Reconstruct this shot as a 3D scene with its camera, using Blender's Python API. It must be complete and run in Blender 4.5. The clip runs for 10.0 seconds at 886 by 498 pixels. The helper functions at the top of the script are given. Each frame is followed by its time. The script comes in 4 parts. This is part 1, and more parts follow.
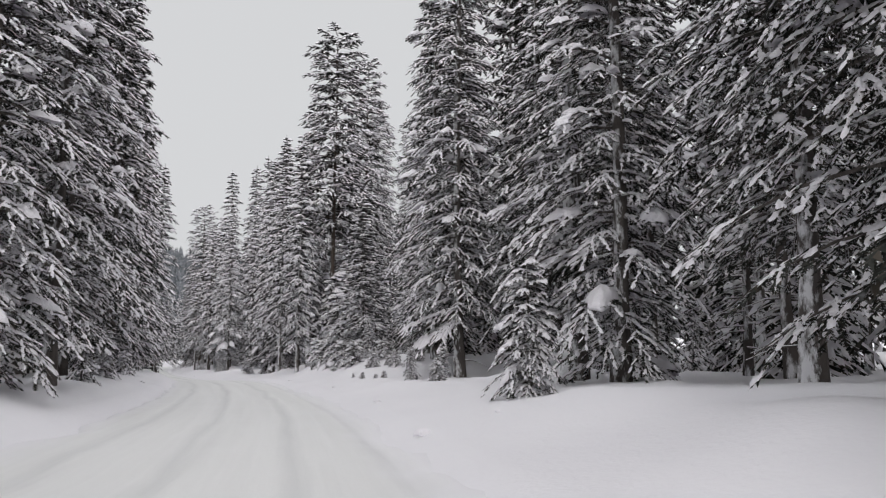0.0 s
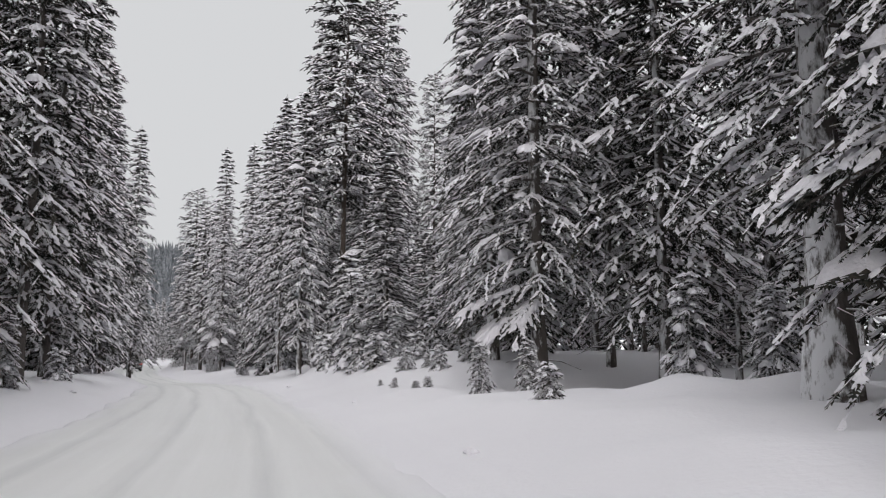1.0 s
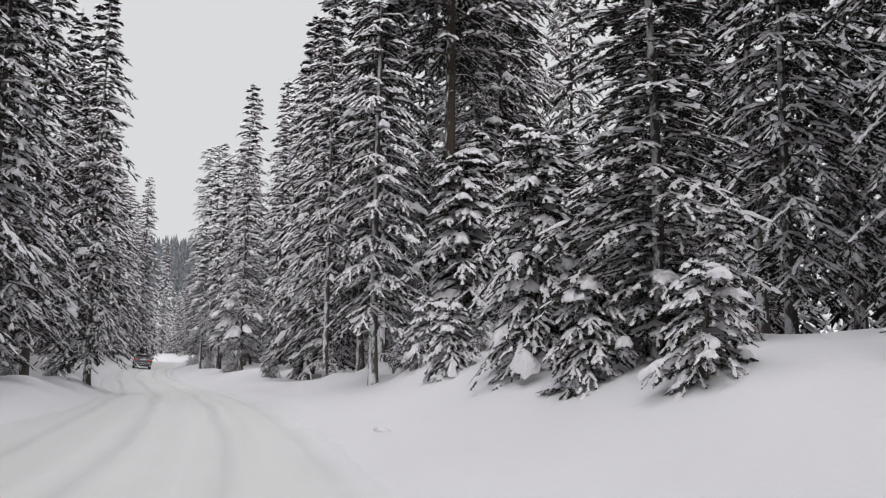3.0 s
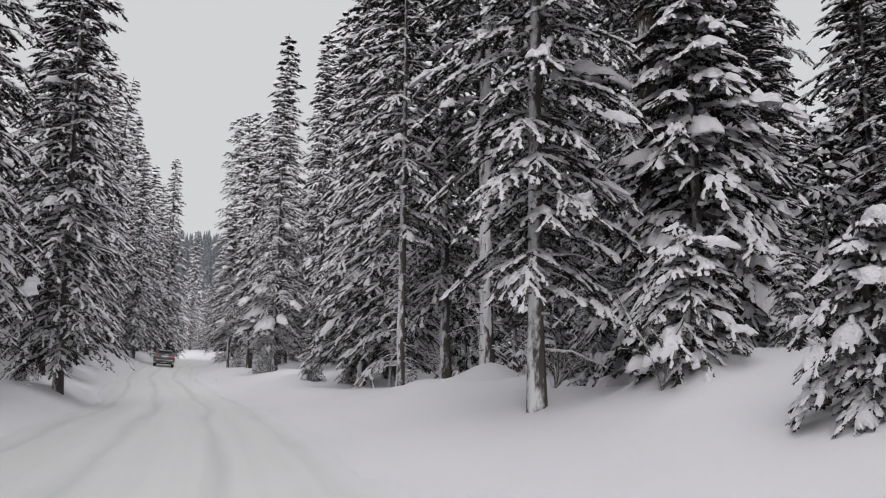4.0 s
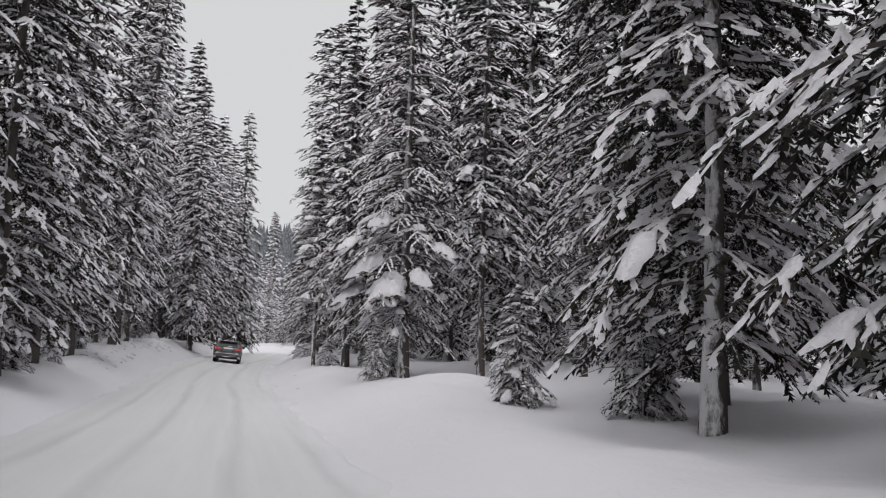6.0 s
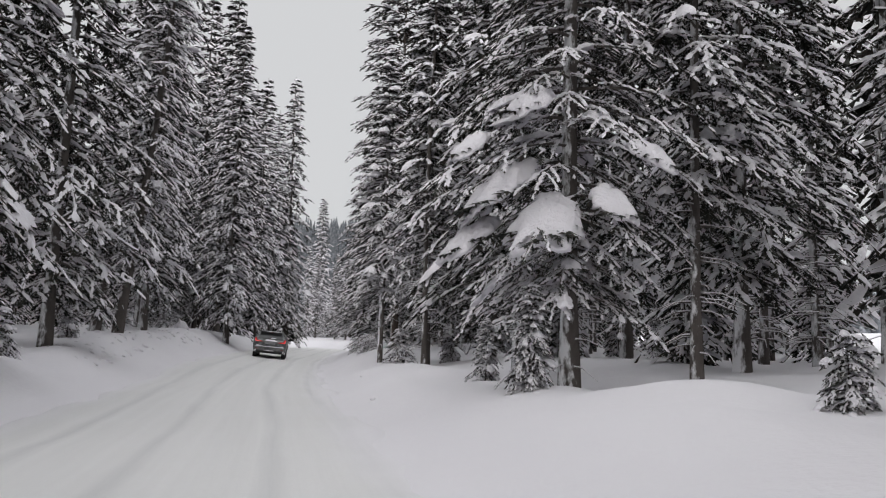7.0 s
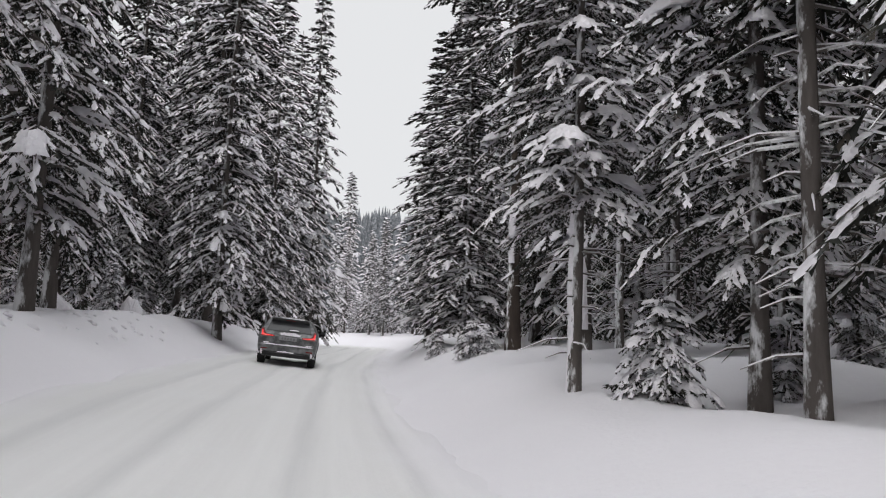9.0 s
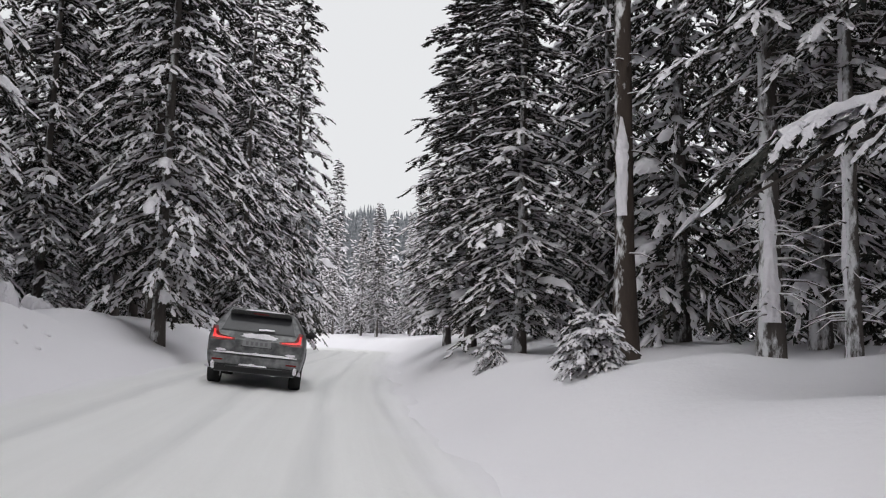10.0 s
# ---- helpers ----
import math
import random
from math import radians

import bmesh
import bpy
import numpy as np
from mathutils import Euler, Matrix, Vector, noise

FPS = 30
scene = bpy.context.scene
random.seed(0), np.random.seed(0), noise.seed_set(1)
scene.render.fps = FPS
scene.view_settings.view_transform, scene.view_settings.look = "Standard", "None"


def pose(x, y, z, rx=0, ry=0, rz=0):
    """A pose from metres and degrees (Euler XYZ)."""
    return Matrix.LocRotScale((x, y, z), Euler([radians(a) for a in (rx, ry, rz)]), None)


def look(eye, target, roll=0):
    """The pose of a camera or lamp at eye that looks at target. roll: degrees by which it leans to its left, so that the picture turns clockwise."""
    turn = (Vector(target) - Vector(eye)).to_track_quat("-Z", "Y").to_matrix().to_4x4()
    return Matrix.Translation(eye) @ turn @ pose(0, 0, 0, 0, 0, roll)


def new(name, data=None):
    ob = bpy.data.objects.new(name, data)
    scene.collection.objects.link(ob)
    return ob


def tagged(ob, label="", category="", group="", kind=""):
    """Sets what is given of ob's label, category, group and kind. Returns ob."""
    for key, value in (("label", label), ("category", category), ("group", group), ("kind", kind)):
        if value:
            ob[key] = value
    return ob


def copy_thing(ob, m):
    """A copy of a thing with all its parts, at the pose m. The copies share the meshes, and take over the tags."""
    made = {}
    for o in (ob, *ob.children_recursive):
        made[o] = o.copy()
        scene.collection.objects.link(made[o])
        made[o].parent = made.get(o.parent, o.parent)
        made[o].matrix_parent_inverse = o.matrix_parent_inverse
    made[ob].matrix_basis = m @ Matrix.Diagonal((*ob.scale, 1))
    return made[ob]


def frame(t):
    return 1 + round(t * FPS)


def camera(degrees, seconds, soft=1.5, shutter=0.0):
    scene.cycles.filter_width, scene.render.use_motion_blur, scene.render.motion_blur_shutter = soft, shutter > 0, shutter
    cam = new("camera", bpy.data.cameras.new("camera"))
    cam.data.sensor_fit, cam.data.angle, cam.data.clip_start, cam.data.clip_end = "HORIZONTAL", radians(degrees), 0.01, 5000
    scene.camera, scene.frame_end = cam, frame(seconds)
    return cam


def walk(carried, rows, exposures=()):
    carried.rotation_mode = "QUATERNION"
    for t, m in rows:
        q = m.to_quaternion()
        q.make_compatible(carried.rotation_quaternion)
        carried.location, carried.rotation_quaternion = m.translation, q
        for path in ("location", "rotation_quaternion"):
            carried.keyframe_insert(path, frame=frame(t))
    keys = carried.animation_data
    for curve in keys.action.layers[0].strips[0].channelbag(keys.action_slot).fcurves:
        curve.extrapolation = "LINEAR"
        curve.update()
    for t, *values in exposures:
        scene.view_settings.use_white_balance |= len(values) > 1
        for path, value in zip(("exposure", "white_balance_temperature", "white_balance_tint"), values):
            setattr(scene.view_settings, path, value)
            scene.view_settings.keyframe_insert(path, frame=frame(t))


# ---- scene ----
cam = camera(57.4, 10.0, soft=1.1)
METRES, EYE, TILT, LEAN, TURN = 110.0, 1.3, 7.8, 0.0, 0.0
ROWS = [
    (0.0, 0.0, 0.0, 0.0, -0.0, 0.0, -0.0),
    (0.5, -0.0091, 0.052, -0.0067, 0.06, -0.03, 0.01),
    (1.0, -0.0183, 0.1017, -0.0136, 0.14, -0.08, -0.03),
    (1.5, -0.0275, 0.1484, -0.02, 0.24, -0.15, 0.04),
    (2.0, -0.0387, 0.1996, -0.0272, 0.54, -0.14, 0.06),
    (2.5, -0.0511, 0.2505, -0.0346, 1.47, -0.18, 0.03),
    (4.0, -0.0937, 0.3972, -0.0549, 4.72, -0.43, 0.06),
    (4.5, -0.1109, 0.4466, -0.0617, 5.96, -0.46, 0.06),
    (5.0, -0.1287, 0.4954, -0.0689, 7.24, -0.44, -0.01),
    (6.5, -0.1842, 0.6335, -0.0913, 11.72, -0.64, 0.04),
    (7.0, -0.2049, 0.6798, -0.0988, 13.29, -0.73, 0.04),
    (7.5, -0.2258, 0.7245, -0.1057, 14.12, -0.87, -0.31),
    (8.0, -0.2464, 0.7689, -0.1119, 14.57, -0.83, -0.14),
    (8.5, -0.267, 0.8121, -0.1176, 14.6, -0.89, -0.07),
    (9.0, -0.2854, 0.851, -0.1228, 14.67, -0.94, -0.03),
    (9.5, -0.3041, 0.8927, -0.1284, 14.49, -0.91, 0.07),
    (10.0, -0.3215, 0.9329, -0.1336, 13.55, -0.93, 0.42),
]

BASE = pose(0, 0, EYE, TILT, LEAN, TURN)
POSES = [(t, BASE @ pose(METRES * x, METRES * y, METRES * z, 90 + pitch, roll, yaw)) for t, x, y, z, yaw, pitch, roll in ROWS]
walk(cam, POSES, [(0.0, -0.1), (1.5, -0.07), (2.7, 0.0), (4.2, -0.14), (5.2, -0.08), (7.2, -0.13), (8.2, 0.05), (10.0, 0.18)])

# ---------------------------------------------------------------- light
world = bpy.data.worlds.new("overcast_sky")
scene.world = world
world.use_nodes = True
wn, wl = world.node_tree.nodes, world.node_tree.links
wn.clear()
w_out = wn.new("ShaderNodeOutputWorld")
w_sky = wn.new("ShaderNodeTexSky")
w_sky.sky_type = "NISHITA"
w_sky.sun_disc = False
w_sky.sun_elevation, w_sky.sun_rotation = radians(32), radians(174)
w_sky.dust_density = 6.0
w_bg = wn.new("ShaderNodeBackground")
w_bg.inputs["Strength"].default_value = 0.05
w_cloud = wn.new("ShaderNodeBackground")
w_cloud.inputs["Color"].default_value = (0.97, 0.98, 1.0, 1)
# an overcast dome is brightest overhead
w_co = wn.new("ShaderNodeTexCoord")
w_xyz = wn.new("ShaderNodeSeparateXYZ")
w_up = wn.new("ShaderNodeMapRange")
w_up.inputs["From Min"].default_value, w_up.inputs["From Max"].default_value = 0.42, 1.0
w_up.inputs["To Min"].default_value, w_up.inputs["To Max"].default_value = 0.755, 1.6
wl.new(w_co.outputs["Generated"], w_xyz.inputs[0])
wl.new(w_xyz.outputs["Z"], w_up.inputs["Value"])
wl.new(w_up.outputs["Result"], w_cloud.inputs["Strength"])
w_mix = wn.new("ShaderNodeMixShader")
w_mix.inputs[0].default_value = 0.96
wl.new(w_sky.outputs[0], w_bg.inputs["Color"])
wl.new(w_bg.outputs[0], w_mix.inputs[1])
wl.new(w_cloud.outputs[0], w_mix.inputs[2])
wl.new(w_mix.outputs[0], w_out.inputs["Surface"])

sun = new("sun", bpy.data.lights.new("sun", "SUN"))
sun.data.energy = 1.4
sun.data.angle = radians(50)
sun.data.color = (1.0, 0.98, 0.95)
sun.matrix_world = look((6, -60, 38), (0, 0, 0))
scene.view_settings.exposure = 0.0


# ---------------------------------------------------------------- materials
class Mat:
    """A small builder of node materials."""

    def __init__(self, name, rough=0.7, metal=0.0, spec=0.3):
        self.m = bpy.data.materials.new(name)
        self.m.use_nodes = True
        self.n, self.l = self.m.node_tree.nodes, self.m.node_tree.links
        self.b = self.n["Principled BSDF"]
        self.b.inputs["Roughness"].default_value = rough
        self.b.inputs["Metallic"].default_value = metal
        self.b.inputs["Specular IOR Level"].default_value = spec

    def coord(self, kind="Object"):
        return self.n.new("ShaderNodeTexCoord").outputs[kind]

    def noise(self, scale, detail=4, vec=None, rough=0.55, stretch=None):
        t = self.n.new("ShaderNodeTexNoise")
        t.inputs["Scale"].default_value = scale
        t.inputs["Detail"].default_value = detail
        t.inputs["Roughness"].default_value = rough
        v = vec or self.coord()
        if stretch:
            mp = self.n.new("ShaderNodeMapping")
            mp.inputs["Scale"].default_value = stretch
            self.l.new(v, mp.inputs["Vector"])
            v = mp.outputs[0]
        self.l.new(v, t.inputs["Vector"])
        return t.outputs["Fac"]

    def ramp(self, fac, stops):
        r = self.n.new("ShaderNodeValToRGB")
        e = r.color_ramp.elements
        while len(e) < len(stops):
            e.new(0.5)
        for el, (p, c) in zip(e, stops):
            el.position = p
            el.color = (*c, 1) if len(c) == 3 else c
        self.l.new(fac, r.inputs["Fac"])
        return r.outputs["Color"]

    def mix(self, fac, a, b, blend="MIX"):
        x = self.n.new("ShaderNodeMix")
        x.data_type, x.blend_type = "RGBA", blend
        for key, v in ((0, fac), (6, a), (7, b)):
            if isinstance(v, (int, float)):
                x.inputs[key].default_value = v
            elif isinstance(v, tuple):
                x.inputs[key].default_value = (*v, 1)
            else:
                self.l.new(v, x.inputs[key])
        return x.outputs[2]

    def maths(self, op, a, b=None):
        x = self.n.new("ShaderNodeMath")
        x.operation = op
        for key, v in ((0, a), (1, b)):
            if v is None:
                continue
            if isinstance(v, (int, float)):
                x.inputs[key].default_value = v
            else:
                self.l.new(v, x.inputs[key])
        return x.outputs[0]

    def color(self, c):
        if isinstance(c, tuple):
            self.b.inputs["Base Color"].default_value = (*c, 1)
        else:
            self.l.new(c, self.b.inputs["Base Color"])
        return self

    def bump(self, fac, strength=0.4, distance=0.02):
        x = self.n.new("ShaderNodeBump")
        x.inputs["Strength"].default_value = strength
        x.inputs["Distance"].default_value = distance
        self.l.new(fac, x.inputs["Height"])
        self.l.new(x.outputs[0], self.b.inputs["Normal"])
        return self


def mat_snow_ground():
    a = Mat("snow_ground", 0.75, 0, 0.2)
    big = a.noise(0.25, 4)
    fine = a.noise(14, 5)
    c = a.mix(big, (0.81, 0.79, 0.83), (0.87, 0.855, 0.89))
    a.color(c)
    return a.bump(a.maths("ADD", fine, a.maths("MULTIPLY", a.noise(2.2, 3), 2.0)), 0.35, 0.03).m


def mat_snow_road():
    a = Mat("packed_snow", 0.6, 0, 0.25)
    uv = a.coord("UV")
    streak = a.noise(1.0, 5, uv, 0.6, (2.2, 0.05, 1))
    patch = a.noise(0.5, 5)
    sep = a.n.new("ShaderNodeSeparateXYZ")
    a.l.new(uv, sep.inputs[0])
    wander = a.maths("MULTIPLY", a.maths("SUBTRACT", a.noise(1.0, 2, uv, 0.5, (0.01, 0.06, 1)), 0.5), 0.9)
    across = a.maths("ADD", sep.outputs["X"], wander)
    c = a.mix(a.ramp(streak, [(0.35, (0, 0, 0)), (0.7, (1, 1, 1))]), (0.77, 0.765, 0.765), (0.83, 0.825, 0.825))
    c = a.mix(a.ramp(patch, [(0.45, (0, 0, 0)), (0.8, (0.4, 0.4, 0.4))]), c, (0.82, 0.82, 0.83))
    # greyer, polished wheel tracks
    near = None
    for at in (-2.9, -1.55, -0.05, 1.12):
        gap = a.maths("ABSOLUTE", a.maths("SUBTRACT", across, at))
        near = gap if near is None else a.maths("MINIMUM", near, gap)
    track = a.ramp(a.maths("ADD", near, a.maths("MULTIPLY", a.noise(1.0, 4, uv, 0.6, (3, 0.15, 1)), 0.35)), [(0.14, (1, 1, 1)), (0.38, (0, 0, 0))])
    c = a.mix(a.maths("MULTIPLY", track, 0.75), c, (0.66, 0.66, 0.665))
    # loose clean snow towards both edges
    mid = a.maths("ABSOLUTE", a.maths("ADD", sep.outputs["X"], 1.3))
    edge = a.ramp(a.maths("MULTIPLY", a.maths("ADD", mid, a.maths("MULTIPLY", patch, 0.8)), 0.25), [(0.62, (0, 0, 0)), (0.82, (1, 1, 1))])
    c = a.mix(edge, c, (0.84, 0.825, 0.86))
    a.color(c)
    return a.bump(a.maths("ADD", a.noise(9, 5), a.maths("MULTIPLY", streak, 1.5)), 0.35, 0.02).m


def mat_snow_tree():
    a = Mat("clinging_snow", 0.8, 0, 0.15)
    a.color(a.mix(a.noise(1.5, 4), (0.82, 0.79, 0.84), (0.89, 0.87, 0.91)))
    return a.bump(a.maths("ADD", a.noise(26, 4), a.maths("MULTIPLY", a.noise(7, 3), 2.5)), 0.5, 0.05).m


def mat_needles():
    a = Mat("spruce_needles", 0.75, 0, 0.15)
    isl = a.n.new("ShaderNodeNewGeometry").outputs["Random Per Island"]
    c = a.ramp(isl, [(0.0, (0.018, 0.020, 0.017)), (0.6, (0.033, 0.034, 0.029)), (1.0, (0.062, 0.052, 0.043))])
    frost = a.ramp(a.noise(9, 5), [(0.58, (0, 0, 0)), (0.76, (0.35, 0.35, 0.35))])
    a.color(a.mix(frost, c, (0.42, 0.42, 0.44)))
    return a.m


def mat_bark(name, dark, light, bare=0.0):
    a = Mat(name, 0.9, 0, 0.1)
    plate = a.noise(7, 6, None, 0.65, (1, 1, 0.25))
    c = a.mix(plate, dark, light)
    geo = a.n.new("ShaderNodeNewGeometry")
    dot = a.n.new("ShaderNodeVectorMath")
    dot.operation = "DOT_PRODUCT"
    a.l.new(geo.outputs["Normal"], dot.inputs[0])
    dot.inputs[1].default_value = (-0.75, -0.6, 0.25)
    each = a.maths("MULTIPLY", a.n.new("ShaderNodeObjectInfo").outputs["Random"], 0.12)
    cling = a.maths("ADD", a.maths("ADD", a.maths("MULTIPLY", dot.outputs["Value"], 0.22), each), a.noise(5.5, 5, None, 0.65, (1, 1, 0.4)))
    a.color(a.mix(a.ramp(cling, [(0.67 + bare, (0, 0, 0)), (0.73 + bare, (0.45, 0.45, 0.45)), (0.81 + bare, (1, 1, 1))]), c, (0.80, 0.80, 0.82)))
    return a.bump(plate, 0.8, 0.04).m


SNOW_GROUND, SNOW_ROAD, SNOW, NEEDLES = mat_snow_ground(), mat_snow_road(), mat_snow_tree(), mat_needles()
BARK = mat_bark("spruce_bark", (0.048, 0.042, 0.039), (0.165, 0.146, 0.136))
BARK_PINE = mat_bark("pine_bark", (0.032, 0.027, 0.025), (0.100, 0.078, 0.066), 0.09)
# distance haze is painted into this paler grey, along with the frost
FROST_HAZE_FAR = Mat("frosted_hazed_far_forest", 0.9, 0, 0.1)
FROST_HAZE_FAR.color(FROST_HAZE_FAR.ramp(FROST_HAZE_FAR.noise(0.8, 6), [(0.40, (0.10, 0.11, 0.12)), (0.70, (0.34, 0.35, 0.38))]))
FROST_HAZE_FAR = FROST_HAZE_FAR.m


# ---------------------------------------------------------------- helpers for meshes
def mesh_of(name, verts, faces, material, smooth=False):
    """A mesh from arrays: faces is one array of triangles or of quads."""
    me = bpy.data.meshes.new(name)
    verts, faces = np.asarray(verts, np.float32), np.asarray(faces, np.int32)
    k = faces.shape[1]
    me.vertices.add(len(verts))
    me.vertices.foreach_set("co", verts.ravel())
    me.loops.add(faces.size)
    me.loops.foreach_set("vertex_index", faces.ravel())
    me.polygons.add(len(faces))
    me.polygons.foreach_set("loop_start", np.arange(0, faces.size, k, dtype=np.int32))
    me.polygons.foreach_set("use_smooth", np.full(len(faces), smooth))
    me.update(calc_edges=True)
    me.validate()
    me.materials.append(material)
    return me


def child(name, me, parent, label=""):
    ob = new(name, me)
    ob.parent = parent
    return tagged(ob, label)


def part(name, bm, material, parent, label="", smooth=False):
    """Links a bmesh as one mesh object under a thing or a part."""
    me = bpy.data.meshes.new(name)
    if smooth:
        for f in bm.faces:
            f.smooth = True
    bm.to_mesh(me)
    bm.free()
    me.materials.append(material)
    return child(name, me, parent, label)


# ---------------------------------------------------------------- the road's line
eyes = np.array([m.translation[:] for t, m in POSES])
first, last = eyes[2] - eyes[0], eyes[-1] - eyes[-3]
first, last = first / np.linalg.norm(first[:2]), last / np.linalg.norm(last[:2])
back = [eyes[0] - first * d for d in (60, 45, 30, 15, 7)]
ahead, spot, yaw_now = [], eyes[-1].copy(), math.degrees(math.atan2(-last[0], last[1]))
for i in range(26):
    yaw_now += -1.7 if i < 5 else (11.0 if i < 10 else 0.0)
    rise = 0.013 if i < 5 else (0.0 if i < 8 else -0.012)
    spot = spot + 10 * np.array([-math.sin(radians(yaw_now)), math.cos(radians(yaw_now)), rise])
    ahead.append(spot)
LINE = np.vstack([back, eyes, ahead])
LINE[:, 2] -= EYE
run = np.concatenate([[0], np.cumsum(np.linalg.norm(np.diff(LINE[:, :2], axis=0), axis=1))])
run -= run[5]
S = np.arange(run[0], run[-1], 1.0)
LINE = np.column_stack([np.interp(S, run, LINE[:, k]) for k in range(3)])
kernel = np.ones(9) / 9
for k in range(3):
    LINE[:, k] = np.convolve(np.pad(LINE[:, k], 4, mode="reflect", reflect_type="odd"), kernel, "valid")
TANGENT = np.gradient(LINE[:, :2], axis=0)
TANGENT /= np.linalg.norm(TANGENT, axis=1)[:, None]
NORMAL = np.column_stack([TANGENT[:, 1], -TANGENT[:, 0]])  # to the right of the way


def to_line(x, y):
    """Metres along the road and to its right, of a place."""
    d2 = (LINE[:, 0] - x) ** 2 + (LINE[:, 1] - y) ** 2
    i = int(d2.argmin())
    v = np.array([x, y]) - LINE[i, :2]
    return S[i] + float(v @ TANGENT[i]), float(v @ NORMAL[i])


def from_line(s, d):
    i = np.clip(np.interp(s, S, np.arange(len(S))), 0, len(S) - 1)
    lo = int(min(i, len(S) - 2))
    f = i - lo
    p = LINE[lo] * (1 - f) + LINE[lo + 1] * f
    q = NORMAL[lo] * (1 - f) + NORMAL[lo + 1] * f
    return p[0] + q[0] * d, p[1] + q[1] * d, p[2]


def ease(a, b, v):
    v = min(1.0, max(0.0, (v - a) / (b - a)))
    return v * v * (3 - 2 * v)


def camber(s, d):
    """The road leans to its right where it bends past the high bank."""
    return -0.085 * ease(104, 114, s) * (1 - ease(134, 150, s)) * max(-4.5, min(2.0, d))


MOUNDS = ((-10.9, 65.0, 0.6, 0.85), (4.2, 25.4, 0.35, 1.1), (-9.7, 60.8, 0.3, 0.8), (-8.3, 53.6, 0.35, 0.9), (-28.6, 108.6, 0.25, 1.2), (2.6, 27.2, 0.3, 0.9), (-34.2, 116.6, 0.25, 1.1), (-30.6, 110.2, 0.3, 1.3), (-12.4, 64.6, 0.22, 0.6), (-21.6, 86.6, 0.3, 1.0))


def bank(s, d):
    """Height of the snow over the road's line."""
    x, y, z = from_line(s, d)
    h = noise.noise((x * 0.35, y * 0.35, 3.0)) * 0.18 + noise.noise((x * 0.9, y * 0.9, 7.0)) * 0.07 + noise.noise((x * 0.1, y * 0.1, 1.0)) * 0.2
    if d >= 0:
        slope = 0.20 * ease(1.5, 2.1, d) + 0.60 * ease(2.2, 5.2, d) + 0.2 * ease(6, 20, d)
        berm = 0.54 * ease(1.6, 3.3, d) - 0.22 * ease(3.5, 5.2, d) + 0.3 * ease(5.5, 10, d)
        k = ease(66, 78, s)
        up = slope * (1 - k) + berm * k + 0.82 * ease(3.6, 7.8, d) * ease(31, 40, s) * (1 - ease(53, 59, s))
        up += 0.2 * ease(4.5, 8, d) * ease(14, 20, s) * (1 - ease(24, 32, s))
        up += 0.35 * ease(70, 90, s) * ease(2.8, 5, d) + 0.28 * ease(108, 122, s) * ease(2.4, 4, d) + 0.15 * ease(85, 100, s) * ease(5, 8, d)
        up -= 0.28 * ease(2.8, 5.5, d) * ease(12, 20, s) * (1 - ease(33, 40, s))
        rough = ease(1.8, 4.5, d)
    else:
        top = 0.60 + 0.12 * ease(25, 60, s) + 0.12 * ease(75, 118, s) + 0.27 * ease(98, 116, s) * (1 - ease(150, 175, s))
        e = -d + 0.9 * ease(48, 58, s) * (1 - ease(76, 88, s))  # the bank comes closer before the bend
        up = 0.22 * ease(3.9, 4.6, e) + (top - 0.22) * ease(4.3, 6.4, e) + 0.5 * ease(9, 20, e)
        rough = ease(4.0, 6.5, e)
    if 3 < d < 14:
        for mx, my, mh, mr in MOUNDS:
            q = ((x - mx) ** 2 + (y - my) ** 2) / (mr * mr)
            if q < 6:
                up += mh * math.exp(-q)
    if -9 < d < -4 and 92 < s < 134:
        up += 0.07 * noise.noise((x * 2.1, y * 2.1, 11.0)) * ease(92, 100, s)
    up -= 0.12 * ease(-4.3, -3.7, d) * (1 - ease(1.05, 1.5, d))  # the road bed, under its packed snow
    far = ease(30, 160, abs(d))
    return up + h * rough + camber(s, d) + far * (6.0 + 4.0 * noise.noise((x * 0.01, y * 0.01, 2.0)))


def ground_z(x, y):
    s, d = to_line(x, y)
    return from_line(s, d)[2] + bank(s, d)


# ---------------------------------------------------------------- ground and road
def build_ground():
    side = np.concatenate([[1500, 700, 350, 180, 110, 75, 55, 42, 33], np.arange(27, 10, -1.0), np.arange(10, 0, -0.25)])
    ds = np.concatenate([-side, [0], side[::-1]])
    ss = np.arange(S[0], S[-1], 0.6)
    verts, faces = [], []
    for s in ss:
        for d in ds:
            x, y, z = from_line(s, d)
            verts.append((x, y, z + bank(s, d)))
    n = len(ds)
    idx = np.arange(len(ss) * n).reshape(len(ss), n)
    faces = np.stack([idx[:-1, :-1], idx[:-1, 1:], idx[1:, 1:], idx[1:, :-1]], -1).reshape(-1, 4)
    verts = np.array(verts)
    # ends of the sheet run on to the horizon
    extra, more = [], []
    for row, way in ((0, -1), (len(ss) - 1, 1)):
        t = TANGENT[0] if way < 0 else TANGENT[-1]
        start = len(verts) + len(extra)
        for k in range(n):
            v = verts[row * n + k]
            extra.append((v[0] + way * t[0] * 1500, v[1] + way * t[1] * 1500, v[2] + 8))
        for k in range(n - 1):
            q = [row * n + k, row * n + k + 1, start + k + 1, start + k]
            more.append(q if way > 0 else q[::-1])
    faces = np.vstack([faces, np.array(more)])[:, ::-1]
    ob = new("ground", mesh_of("ground", np.vstack([verts, np.array(extra)]), faces[:, ::-1], SNOW_GROUND, True))
    return tagged(ob, "deep undisturbed snow with soft banks along the road", "ground", kind="structure")


